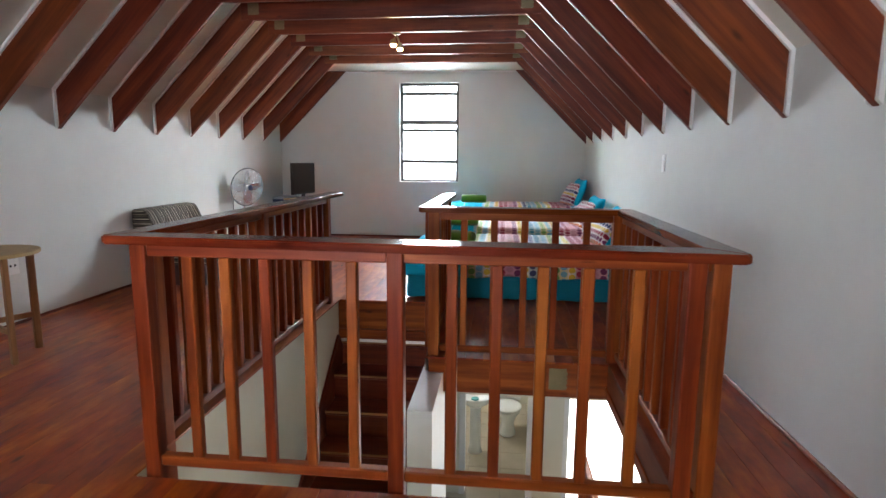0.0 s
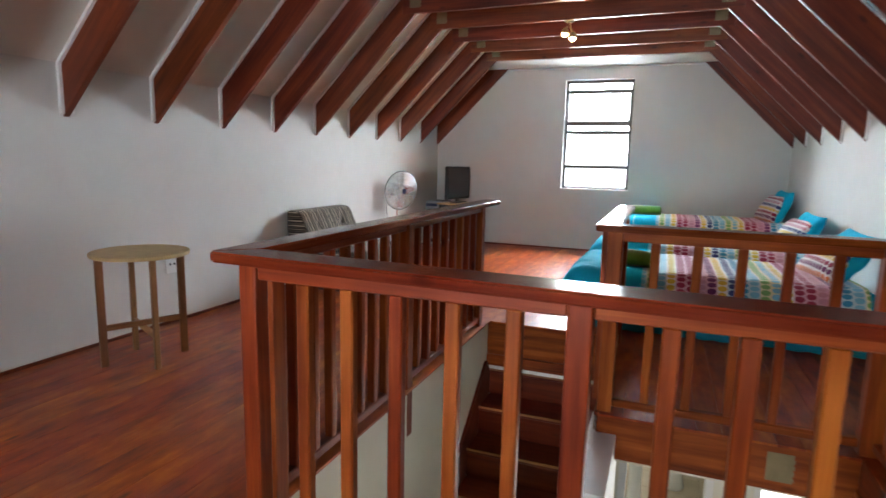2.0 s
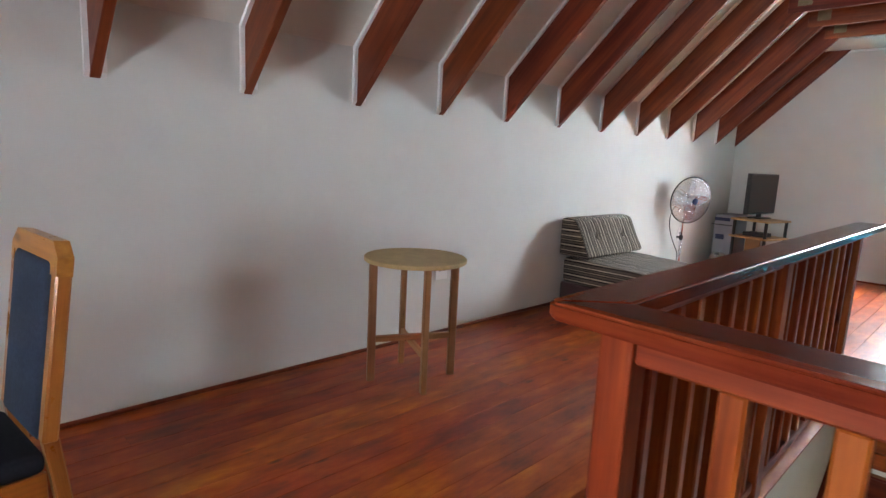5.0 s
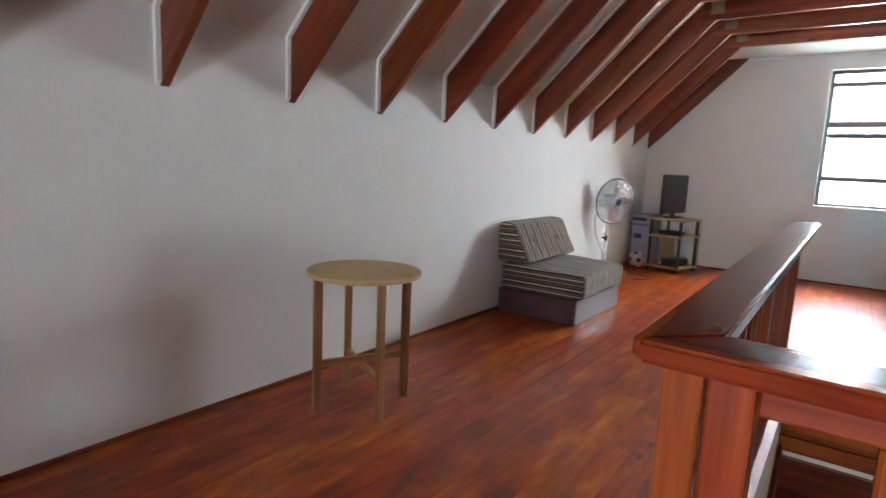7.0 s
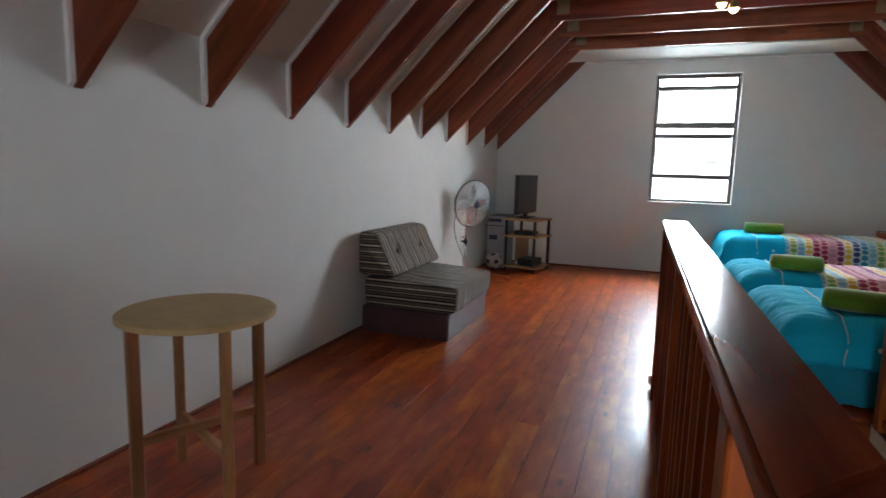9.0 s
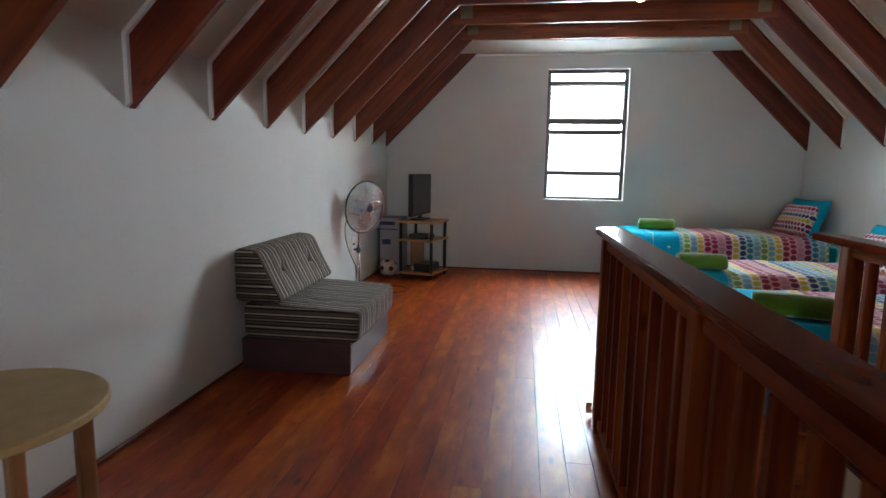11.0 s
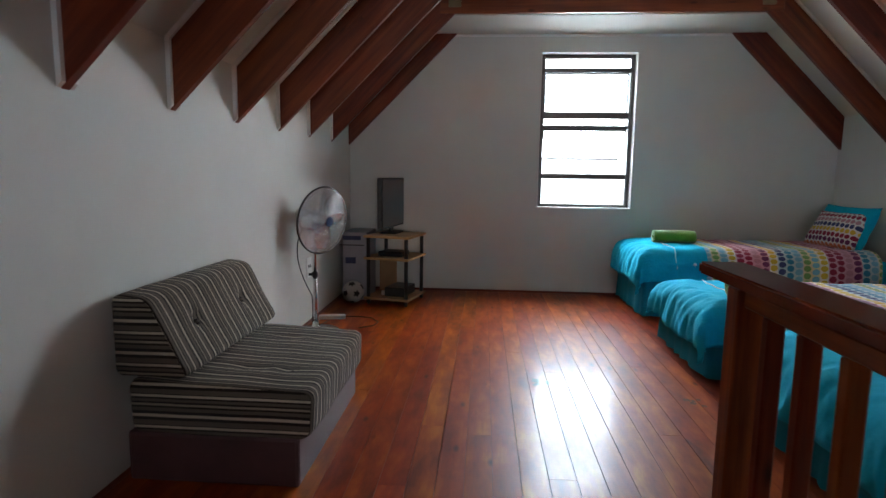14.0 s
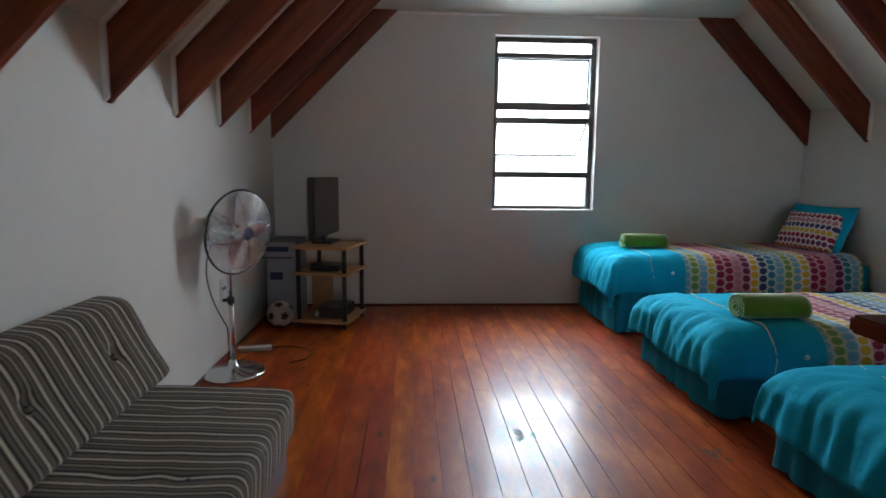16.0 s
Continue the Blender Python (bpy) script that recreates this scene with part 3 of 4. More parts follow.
toilet(0.20, 6.55, LOW)
root = thing("washbasin", (-0.22, 6.0, LOW), "white ceramic pedestal washbasin with chrome tap", "washbasin")
part("pedestal", moved(lathe_bm([(0.10, 0), (0.075, 0.1), (0.07, 0.6), (0.10, 0.68)], 20), Matrix.Translation((-0.24, 6.0, LOW))), M_CERAMIC, root, smooth=True)
part("bowl", moved(lathe_bm([(0.06, 0.64), (0.17, 0.70), (0.24, 0.79), (0.245, 0.81), (0.22, 0.81), (0.15, 0.74), (0.02, 0.72)], 28), Matrix.Translation((-0.24, 6.0, LOW))), M_CERAMIC, root, smooth=True)
part("tap", tube_bm([(-0.42, 6.0, LOW + 0.80), (-0.42, 6.0, LOW + 0.92), (-0.36, 6.0, LOW + 0.95), (-0.31, 6.0, LOW + 0.92)], 0.014, 8), M_CHROME, root, "chrome tap", smooth=True)
solid("soap_dish", moved(lathe_bm([(0.02, 0), (0.05, 0.01), (0.05, 0.025)], 16), Matrix.Translation((-0.24, 5.80, LOW + 0.815))), M_TEAL_GLASS, "small green soap dish on the washbasin", "soap dish")


# ---- staircase ----
root = thing("staircase", (-0.92, SY2, LOW), "steep dark-stained timber staircase with closed risers", "staircase")
STEPS, GOING, RISER, TOPZ = 11, 0.272, 0.215, -0.395
for i in range(STEPS):
    y, z = SY2 - 0.013 - i * GOING, TOPZ - i * RISER
    tread = part("tread", box_bm(0, FX - SX0 - 0.05, 0, 0.30, -0.035, 0.0, 0.006), M_STAIR, root, at=Matrix.Translation((SX0 + 0.03, y, z)))
    part("nosing", box_bm(SX0 + 0.03, FX - 0.02, y - 0.003, y + 0.006, z - 0.016, z + 0.0015, 0.002), M_LEG, tread, "worn paler tread edge")
    part("riser", box_bm(0, FX - SX0 - 0.05, 0, 0.02, -RISER, -0.034), M_STAIR, root, at=Matrix.Translation((SX0 + 0.03, y + 0.015, z)))
for x in (SX0 + 0.018, FX - 0.008):
    m, n = along((x, SY2 - 0.02, TOPZ), (x, SY2 - 0.02 - GOING * (STEPS - 1), TOPZ - RISER * (STEPS - 1)))
    part("stringer", box_bm(0, n, -0.012, 0.012, -0.18, 0.11, 0.003), M_STAIR, root, at=m)
root = thing("stair_trimmer", (-0.9, SY2, 0), "stained timber boards facing the stair opening", "fascia board")
beam("board", (SX0 + 0.006, SY2 - 0.012, -0.135), (FX, SY2 - 0.012, -0.135), 0.022, 0.265, M_RAIL, root)
beam("board", (SX0 + 0.006, SY2 - 0.018, -0.315), (FX, SY2 - 0.018, -0.315), 0.034, 0.09, M_RAIL, root)
part("strip", box_bm(SX0 + 0.03, FX - 0.02, SY2 - 0.020, SY2 - 0.008, -0.392, -0.362), M_TRIM, root, "thin white strip under the boards")
beam("board", (FX + 0.02, SY1 - 0.012, -0.115), (SX1 + 0.02, SY1 - 0.012, -0.115), 0.022, 0.23, M_RAIL, root)
beam("board", (SX1 - 0.012, SY0, -0.115), (SX1 - 0.012, SY1 - 0.03, -0.115), 0.022, 0.23, M_STAIR, root)
beam("board", (SX1 - 0.030, SY0, -0.16), (SX1 - 0.030, SY1 - 0.03, -0.16), 0.012, 0.03, M_RAIL, root)
beam("board", (SX0, SY0 + 0.012, -0.115), (SX1 - 0.03, SY0 + 0.012, -0.115), 0.022, 0.23, M_STAIR, root)
beam("board", (FX + 0.012, SY1, -0.115), (FX + 0.012, SY2 - 0.03, -0.115), 0.022, 0.23, M_STAIR, root)
nail_plate(0.42, SY1 - 0.024, -0.11, root)

# ---- balustrade ----
RAILZ = 0.968


def cap_bm(corners, soft_corners, m, thick=0.034):
    """A mitred handrail board over a four-cornered plan; the corners named in soft_corners are rounded off. In the axes of m."""
    plan = []
    n = len(corners)
    for i in range(n):
        p, q, r = Vector(corners[i]), Vector(corners[i - 1]), Vector(corners[(i + 1) % n])
        if i in soft_corners:
            cut = soft_corners[i]
            s, e = p + (q - p).normalized() * cut, p + (r - p).normalized() * cut
            plan += [(1 - t) ** 2 * s + 2 * t * (1 - t) * p + t * t * e for t in (0, 0.2, 0.4, 0.6, 0.8, 1)]
        else:
            plan.append(p)
    bm = bmesh.new()
    low = [bm.verts.new((p.x, p.y, RAILZ - thick)) for p in plan]
    high = [bm.verts.new((p.x, p.y, RAILZ)) for p in plan]
    bm.faces.new(low[::-1]), bm.faces.new(high)
    for i in range(len(plan)):
        bm.faces.new((low[i], low[(i + 1) % len(plan)], high[(i + 1) % len(plan)], high[i]))
    bmesh.ops.recalc_face_normals(bm, faces=list(bm.faces))
    level = [e for e in bm.edges if abs(e.verts[0].co.z - e.verts[1].co.z) < 0.001]
    bmesh.ops.bevel(bm, geom=level, offset=0.006, segments=3, affect="EDGES", clamp_overlap=True)
    return moved(bm, m.inverted())


def run(p0, p1, posts, gaps, cap, soft_corners, label, drop=0.0, size=0.072, spots=None):
    """One straight run of balustrade: posts at distances along the run, balusters between them, a mitred cap over all."""
    (x0, y0), (x1, y1) = p0, p1
    root = thing("balustrade", ((x0 + x1) / 2, (y0 + y1) / 2, 0), label, "railing", "balustrade round the stairwell")
    m, n = along((x0, y0, RAILZ), (x1, y1, RAILZ))
    part("handrail", cap_bm(cap, soft_corners, m), M_CAP, root, "glossy worn handrail, its dim top painted in darker tones", at=m)
    u = Vector((x1 - x0, y1 - y0)).normalized()
    h = size / 2

    def spot(d):
        return x0 + u.x * d, y0 + u.y * d
    z0, z1 = 0.03, RAILZ - 0.034
    for k, ((a, b), cnt) in enumerate(zip(zip(posts, posts[1:]), gaps)):
        s, e = spot(a + h), spot(b - h)
        beam("top_rail", (*s, z1 - 0.0235), (*e, z1 - 0.0235), 0.044, 0.046, M_RAIL, root, bevel=0.005)
        beam("bottom_rail", (*s, z0 + 0.022), (*e, z0 + 0.022), 0.046, 0.044, M_RAIL, root, bevel=0.006)
        for i in range(cnt):
            d = spots[k][i] if spots else a + (b - a) * (i + 1) / (cnt + 1)
            q = spot(d)
            beam("baluster", (*q, z0 + 0.040), (*q, z1 - 0.045), 0.036, 0.042, M_RAIL, root, bevel=0.005)
    for i, d in enumerate(posts):
        q = spot(d)
        low = -drop if drop else 0.0
        mm, nn = along((*q, low), (*q, z1))
        part("post", box_bm(0, nn, -h, h, -h, h, 0.006, 2), M_RAIL, root, "knotty newel post", at=mm)
    return root


SW, SWI, SE_, SEI = (-1.470, 0.822), (-1.358, 0.945), (0.848, 0.724), (0.735, 0.872)
NEI, NE, NW, NWI = (0.735, 2.342), (0.848, 2.458), (-0.362, 2.458), (-0.475, 2.342)
PINE = "stained pine balustrade with square balusters"
run((-1.436, 0.95), (-1.466, 3.72), (0.135, 1.285, 2.635), (8, 8), [SW, SWI, (-1.368, 3.835), (-1.504, 3.835)], {0: 0.035, 2: 0.02, 3: 0.02}, PINE, drop=0.28)
run((-1.332, 0.873), (0.80, 0.862), (0.0, 0.992, 2.046, 2.125), (5, 5, 0), [SW, SWI, SEI, SE_], {0: 0.035, 3: 0.035}, PINE, drop=0.24, size=0.062,
    spots=[(0.187, 0.337, 0.493, 0.660, 0.827), (1.199, 1.362, 1.526, 1.684, 1.858), ()])
run((0.79, 0.95), (0.79, 2.40), (0.10, 1.45), (8,), [SE_, SEI, NEI, NE], {0: 0.035, 3: 0.03}, PINE, drop=0.02)
run((0.755, 2.40), (-0.42, 2.40), (0.0, 1.135), (5,), [NEI, NE, NW, NWI], {1: 0.03, 3: 0.02}, "short " + PINE)
run((-0.42, 2.46), (-0.42, 3.66), (0.10, 1.16), (6,), [NWI, NW, (-0.362, 3.885), (-0.475, 3.885)], {0: 0.02, 2: 0.02, 3: 0.02}, "short stained pine balustrade beside the top of the stairs")


# ---- beds ----
def drape_bm(length, width, top, hang_foot, hang_side, seed, thick=0.03):
    """A duvet over a mattress: flat on top, rounded over three edges, hanging in soft folds. Local X runs from foot to head."""
    rnd = random.Random(seed)
    ph = [rnd.uniform(0, 6.28) for _ in range(6)]
    nu, nv = 90, 76
    r = 0.14
    arc = r * math.pi / 2
    u0, u1 = -(arc + hang_foot), length
    v0, v1 = -(width / 2 - r + arc + hang_side), width / 2 - r + arc + hang_side
    bm = bmesh.new()
    grid = []

    def fold(d):
        """How far past the flat: returns (outward, down)."""
        if d <= 0:
            return 0.0, 0.0
        if d < arc:
            a = d / r
            return r * math.sin(a), r * (1 - math.cos(a))
        return r + 0.05 * (d - arc), r + (d - arc)
    for i in range(nu + 1):
        u = u0 + (u1 - u0) * i / nu
        row = []
        for j in range(nv + 1):
            v = v0 + (v1 - v0) * j / nv
            ou, du = fold(-u)
            side = 1 if v > 0 else -1
            ov, dv = fold(abs(v) - (width / 2 - r))
            lim = r + max(hang_foot if du > dv else hang_side, 0.02) * 1.05
            corner = min(du, dv) > 0
            down = min(math.hypot(du, dv), lim * (1.6 if v < 0 else 1.06)) if corner else min(max(du, dv), lim)
            x = (u if u > 0 else 0.0) - ou + r
            y = (v if abs(v) < width / 2 - r else side * (width / 2 - r)) + side * ov
            free = min(1.0, down / 0.2)
            wv = math.sin(y * 17 + ph[0] + 1.3 * math.sin(y * 7 + ph[1])) if du >= dv else math.sin(x * 15 + ph[2] + 1.5 * math.sin(x * 6 + ph[3]))
            wv2 = math.sin(y * 43 + ph[5] + 2 * wv) if du >= dv else math.sin(x * 37 + ph[5] + 2 * wv)
            push = (0.007 * wv + 0.004 * wv2) * free + 0.022 * free
            if du >= dv and du > 0:
                x -= push
            elif dv > 0:
                y += side * push * 0.7
            nse = noise.fractal(Vector((x * 2.6 + seed, y * 2.6, 0.5)), 1.0, 2.0, 3)
            rid = abs(noise.noise(Vector((x * 5 + seed * 3, y * 3.2, 2.0))))
            foot = max(0.0, 1 - max(u, 0) / 0.5)
            z = top - down + 0.012 * nse + (0.008 + 0.012 * foot) * (0.5 - rid) * (1 - 0.3 * free)
            if du >= dv and du > 0:
                x -= 0.012 * noise.noise(Vector((y * 16 + seed, z * 5, 3.0)))
            crease = abs(noise.noise(Vector((y * 11 + u * 2 + seed, u * 3.5, 7.0)))) + 0.5 * abs(noise.noise(Vector((y * 25 - u * 3, u * 6 + seed, 9.0))))
            near = max(0.0, 1 - abs(u + 0.05) / 0.42)
            z -= 0.020 * crease * near
            if du > 0:
                x += 0.026 * crease * min(1.0, du / 0.1)
            if free > 0.6:
                z += 0.012 * math.sin(x * 9 + y * 8 + ph[4])
            row.append(bm.verts.new((x, y, z)))
        grid.append(row)
    foot_cut = 0.44
    for i in range(nu):
        for j in range(nv):
            f = bm.faces.new((grid[i][j], grid[i + 1][j], grid[i + 1][j + 1], grid[i][j + 1]))
            uc = u0 + (u1 - u0) * (i + 0.5) / nu
            f.material_index = 0 if uc < foot_cut else 1
    bmesh.ops.recalc_face_normals(bm, faces=list(bm.faces))
    return bm


def pillow_bm(w, h, t, seed=0, pinch=0.08):
    bm = bmesh.new()
    n = 22
    rings = {}
    for s in (1, -1):
        for i in range(n + 1):
            for j in range(n + 1):
                a, b = -1 + 2 * i / n, -1 + 2 * j / n
                edge = (1 - a * a) * (1 - b * b)
                k = 1 - pinch * (1 - abs(b) ** 2) * (abs(a) ** 4) - pinch * 0
                kk = 1 - pinch * (1 - abs(a) ** 2) * (abs(b) ** 4)
                d = t / 2 * max(edge, 0) ** 0.38 + 0.010 * noise.noise(Vector((a * 3 + seed, b * 3, s)))
                if i in (0, n) or j in (0, n):
                    if (i, j) in rings:
                        continue
                    v = bm.verts.new((a * w / 2 * k, 0, b * h / 2 * kk))
                    rings[(i, j)] = v
                else:
                    v = bm.verts.new((a * w / 2 * k, s * d, b * h / 2 * kk))
                rings[(i, j, s)] = v
    for s in (1, -1):
        for i in range(n):
            for j in range(n):
                q = [rings.get((a, b, s)) or rings[(a, b)] for a, b in ((i, j), (i + 1, j), (i + 1, j + 1), (i, j + 1))]
                bm.faces.new(q if s > 0 else q[::-1])
    bmesh.ops.recalc_face_normals(bm, faces=list(bm.faces))
    return bm


BEDTOP, LOWTOP = 0.57, 0.425


def bed(yc, seed, tilt, top, width, x0=-0.76):
    """Single bed with its foot at x0 and its head against the east wall."""
    ln = XR - 0.02 - x0
    root = thing("single_bed", (x0, yc, 0), "single bed with turquoise base valance against the wall", "bed", "single beds in a row")
    bm = bmesh.new()
    # valance: a gathered skirt round foot and both sides
    path = []
    nn = 150
    tot = 2 * ln + width
    for i in range(nn + 1):
        s = tot * i / nn
        if s < ln:
            p, o = (x0 + ln - s, yc - width / 2), (0, -1)
        elif s < ln + width:
            p, o = (x0, yc - width / 2 + s - ln), (-1, 0)
        else:
            p, o = (x0 + s - ln - width, yc + width / 2), (0, 1)
        path.append((p, o, s))
    rows = []
    for z, k in ((top - 0.21, 0.2), ((top - 0.2) / 2, 0.6), (0.02, 1.0)):
        rows.append([bm.verts.new((p[0] + o[0] * k * (0.012 + 0.014 * math.sin(s * 34 + 2 * math.sin(s * 9 + seed))), p[1] + o[1] * k * (0.012 + 0.014 * math.sin(s * 34 + 2 * math.sin(s * 9 + seed))), z)) for p, o, s in path])
    for a, b in zip(rows, rows[1:]):
        for i in range(nn):
            bm.faces.new((a[i], a[i + 1], b[i + 1], b[i]))
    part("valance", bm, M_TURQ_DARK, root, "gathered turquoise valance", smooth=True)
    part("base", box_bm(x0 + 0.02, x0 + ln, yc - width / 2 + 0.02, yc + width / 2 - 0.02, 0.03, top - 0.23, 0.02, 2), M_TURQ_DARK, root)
    part("mattress", box_bm(x0 + 0.015, x0 + ln, yc - width / 2 + 0.015, yc + width / 2 - 0.015, top - 0.227, top - 0.03, 0.04, 3), M_TURQ, root)
    duvet = solid("duvet", drape_bm(1.86, width + 0.07, top + 0.05, 0.30 * top, 0.25 * top, seed), [M_TURQ, M_PATCH], "turquoise duvet with dotted patchwork, lying on a bed", "duvet", "duvets on the beds", smooth=True, at=Matrix.Translation((x0 - 0.06, yc, 0)))
    st = duvet.modifiers.new("thickness", "SOLIDIFY")
    st.thickness, st.offset = 0.016, -1
    rim = width / 2 + 0.035
    line = [(yc + rim - 0.14 - (2 * rim - 0.28) * k / 14, top + 0.052 + 0.004 * math.sin(k * 1.7 + seed)) for k in range(15)]
    line += [(yc - rim + 0.14 - 0.145 * math.sin(0.26 * k), top - 0.088 + 0.142 * math.cos(0.26 * k)) for k in range(1, 7)] + [(yc - rim - 0.014, top - 0.10 - 0.03 * k) for k in range(4)]
    part("seam", tube_bm([(x0 + 0.255 + 0.006 * math.sin(k * 0.9 + seed), y, z) for k, (y, z) in enumerate(line)], 0.004, 6), M_WHITECLOTH, duvet, "white stitched seam")
    button = lathe_bm([(0.013, 0), (0.013, 0.004), (0.008, 0.006)], 14)
    part("button", moved(button, Matrix.Translation((x0 + 0.40, yc - width / 2 - 0.062, top - 0.075)) @ Matrix.Rotation(radians(90), 4, "X")), M_WHITECLOTH, duvet, "white button", True)
    # pillows against the wall, leaning by tilt
    up = 0.20 * math.cos(radians(tilt)) + 0.07
    a = Matrix.Translation((XR - 0.08 - 0.20 * math.sin(radians(tilt)), yc + 0.05, top + up - 0.03)) @ Matrix.Rotation(radians(-90), 4, "Z") @ Matrix.Rotation(radians(-tilt), 4, "X")
    solid("pillow", pillow_bm(0.78, 0.42, 0.17, seed), M_TURQ, "plain turquoise pillow leaning on the wall", "pillow", "pillows on the beds", smooth=True, at=a)
    b = Matrix.Translation((XR - 0.17 - 0.22 * math.sin(radians(tilt)), yc - 0.02, top + up - 0.055)) @ Matrix.Rotation(radians(-90 + 10), 4, "Z") @ Matrix.Rotation(radians(-tilt - 8), 4, "X")
    solid("pillow", pillow_bm(0.60, 0.37, 0.16, seed + 7), M_PILLOW, "white pillow with red and orange dots", "pillow", "pillows on the beds", smooth=True, at=b)
    return root


def towel(x, y, z, turn, length, rad):
    """Rolled hand towel: a spiral of cloth."""
    bm = bmesh.new()
    n, turns = 84, 3.6
    cs = []
    for i in range(n + 1):
        a = 6.28319 * turns * i / n
        rr = 0.010 + (rad - 0.010) * i / n
        cs.append((rr * 1.12 * math.cos(a), rr * 0.86 * math.sin(a), i / n))
    m = 14
    rows = []
    for i, (cy, cz, f) in enumerate(cs):
        row = []
        for k in range(m + 1):
            u = -1 + 2 * k / m
            pinch = 1 - 0.10 * abs(u) ** 6
            lump = 1 + 0.05 * noise.noise(Vector((u * 2.2 + x * 5, cy * 18, cz * 18)))
            row.append(bm.verts.new((u * length / 2 * (0.97 + 0.03 * f) + 0.010 * (1 - f) * (1 if u > 0 else -1) * abs(u), cy * pinch * lump, cz * pinch * lump)))
        rows.append(row)
    for i in range(n):
        for k in range(m):
            bm.faces.new((rows[i][k], rows[i][k + 1], rows[i + 1][k + 1], rows[i + 1][k]))
    ob = solid("rolled_towel", bm, M_TOWEL, "rolled lime-green towel on the foot of a bed", "towel", "rolled towels on the beds", smooth=True, at=Matrix.Translation((x, y, z + rad * 0.8)) @ Matrix.Rotation(radians(turn), 4, "Z"))
    s = ob.modifiers.new("thickness", "SOLIDIFY")
    s.thickness = 0.009
    return ob


for yc, seed, tilt, top, width in ((7.50, 1, 20, BEDTOP, 0.94), (5.94, 2, 28, LOWTOP, 0.95), (4.45, 3, 34, LOWTOP, 1.12)):
    bed(yc, seed, tilt, top, width, -0.76 if seed == 1 else -0.80)
towel(-0.38, 7.50, BEDTOP + 0.05, -4, 0.37, 0.072)
towel(-0.42, 5.70, LOWTOP + 0.05, -2, 0.36, 0.078)
towel(-0.40, 4.16, LOWTOP + 0.05, -18, 0.38, 0.076)


# ---- sofa ----
def cushion_bm(sect, y0, y1, puff, buttons=()):
    """Extrude a rounded section (x, z) along y; end faces take the second material. Button tufts dent the top."""
    bm = bmesh.new()
    n = 40
    rows = []
    for i in range(n + 1):
        y = y0 + (y1 - y0) * i / n
        e = min(i, n - i) / n
        k = 1 - 0.025 * max(0, 1 - e / 0.03)
        cx, cz = sum(p[0] for p in sect) / len(sect), sum(p[1] for p in sect) / len(sect)
        row = []
        for x, z in sect:
            q = Vector((cx + (x - cx) * k, y, cz + (z - cz) * k))
            for bx, by, bz in buttons:
                d = (q - Vector((bx, by, bz))).length
                q -= (q - Vector((cx, y, cz))).normalized() * 0.030 * math.exp(-(d / 0.034) ** 2)
            q.z += puff * noise.noise(Vector((x * 6, y * 5, z * 6)))
            q.x += puff * noise.noise(Vector((x * 6 + 9, y * 5, z * 6)))
            row.append(bm.verts.new(q))
        rows.append(row)
    m = len(sect)
    for a, b in zip(rows, rows[1:]):
        for j in range(m):
            bm.faces.new((a[j], a[(j + 1) % m], b[(j + 1) % m], b[j]))
    for row in (rows[0], rows[-1]):
        f = bm.faces.new(row)
        f.material_index = 1
    bmesh.ops.recalc_face_normals(bm, faces=list(bm.faces))
    return bm


def rounded(poly, r, seg=5, fill=10):
    """A polygon section with rounded corners and evenly filled sides."""
    out = []
    n = len(poly)
    for i in range(n):
        p, a, b = Vector(poly[i]), Vector(poly[i - 1]), Vector(poly[(i + 1) % n])
        s, e = p + (a - p).normalized() * r, p + (b - p).normalized() * r
        for k in range(seg + 1):
            t = k / seg
            out.append(tuple((1 - t) ** 2 * s + 2 * t * (1 - t) * p + t * t * e))
        nxt = b + (p - b).normalized() * r
        for k in range(1, fill):
            out.append(tuple(e + (nxt - e) * k / fill))
    return out


SY, SE = 4.07, 4.93
root = thing("sofa", (-3.2, 4.5, 0), "armless brown striped fabric sofa on a plum vinyl plinth", "sofa")
plinth = box_bm(-3.55, -2.86, SY + 0.0, SE + 0.12, 0.0, 0.205, 0.015, 2)
part("plinth", plinth, M_VINYL, root, "plum vinyl covered plinth")
bx = [(-3.12, y, 0.43) for y in (4.28, 4.72)] + [(-2.95, y, 0.43) for y in (4.28, 4.72)]
part("seat_cushion", cushion_bm(rounded([(-3.52, 0.212), (-2.80, 0.212), (-2.79, 0.40), (-3.52, 0.43)], 0.045), SY - 0.02, SE, 0.006, bx), [M_STRIPE_Y, M_STRIPE_Z], root, "thick striped seat cushion with button tufts", smooth=True)
part("back_cushion", cushion_bm(rounded([(-3.56, 0.44), (-3.27, 0.44), (-3.43, 0.75), (-3.56, 0.765)], 0.04), SY - 0.03, SE + 0.05, 0.005, [(-3.36, 4.30, 0.60), (-3.36, 4.74, 0.60)]), [M_STRIPE_Y, M_STRIPE_Z], root, "wedge-shaped striped back cushion", smooth=True)
for b in bx:
    part("button", moved(lathe_bm([(0.014, -0.004), (0.014, 0.002), (0.006, 0.006)], 10), Matrix.Translation((b[0], b[1], 0.395))), M_STRIPE_Z, root)

for y in (4.30, 4.74):
    face = Matrix.Translation((-3.366, y, 0.592)) @ Matrix.Rotation(radians(63), 4, "Y")
    part("button", moved(lathe_bm([(0.015, -0.004), (0.015, 0.003), (0.007, 0.008)], 12), face), M_STRIPE_Z, root, "fabric covered back button", True)

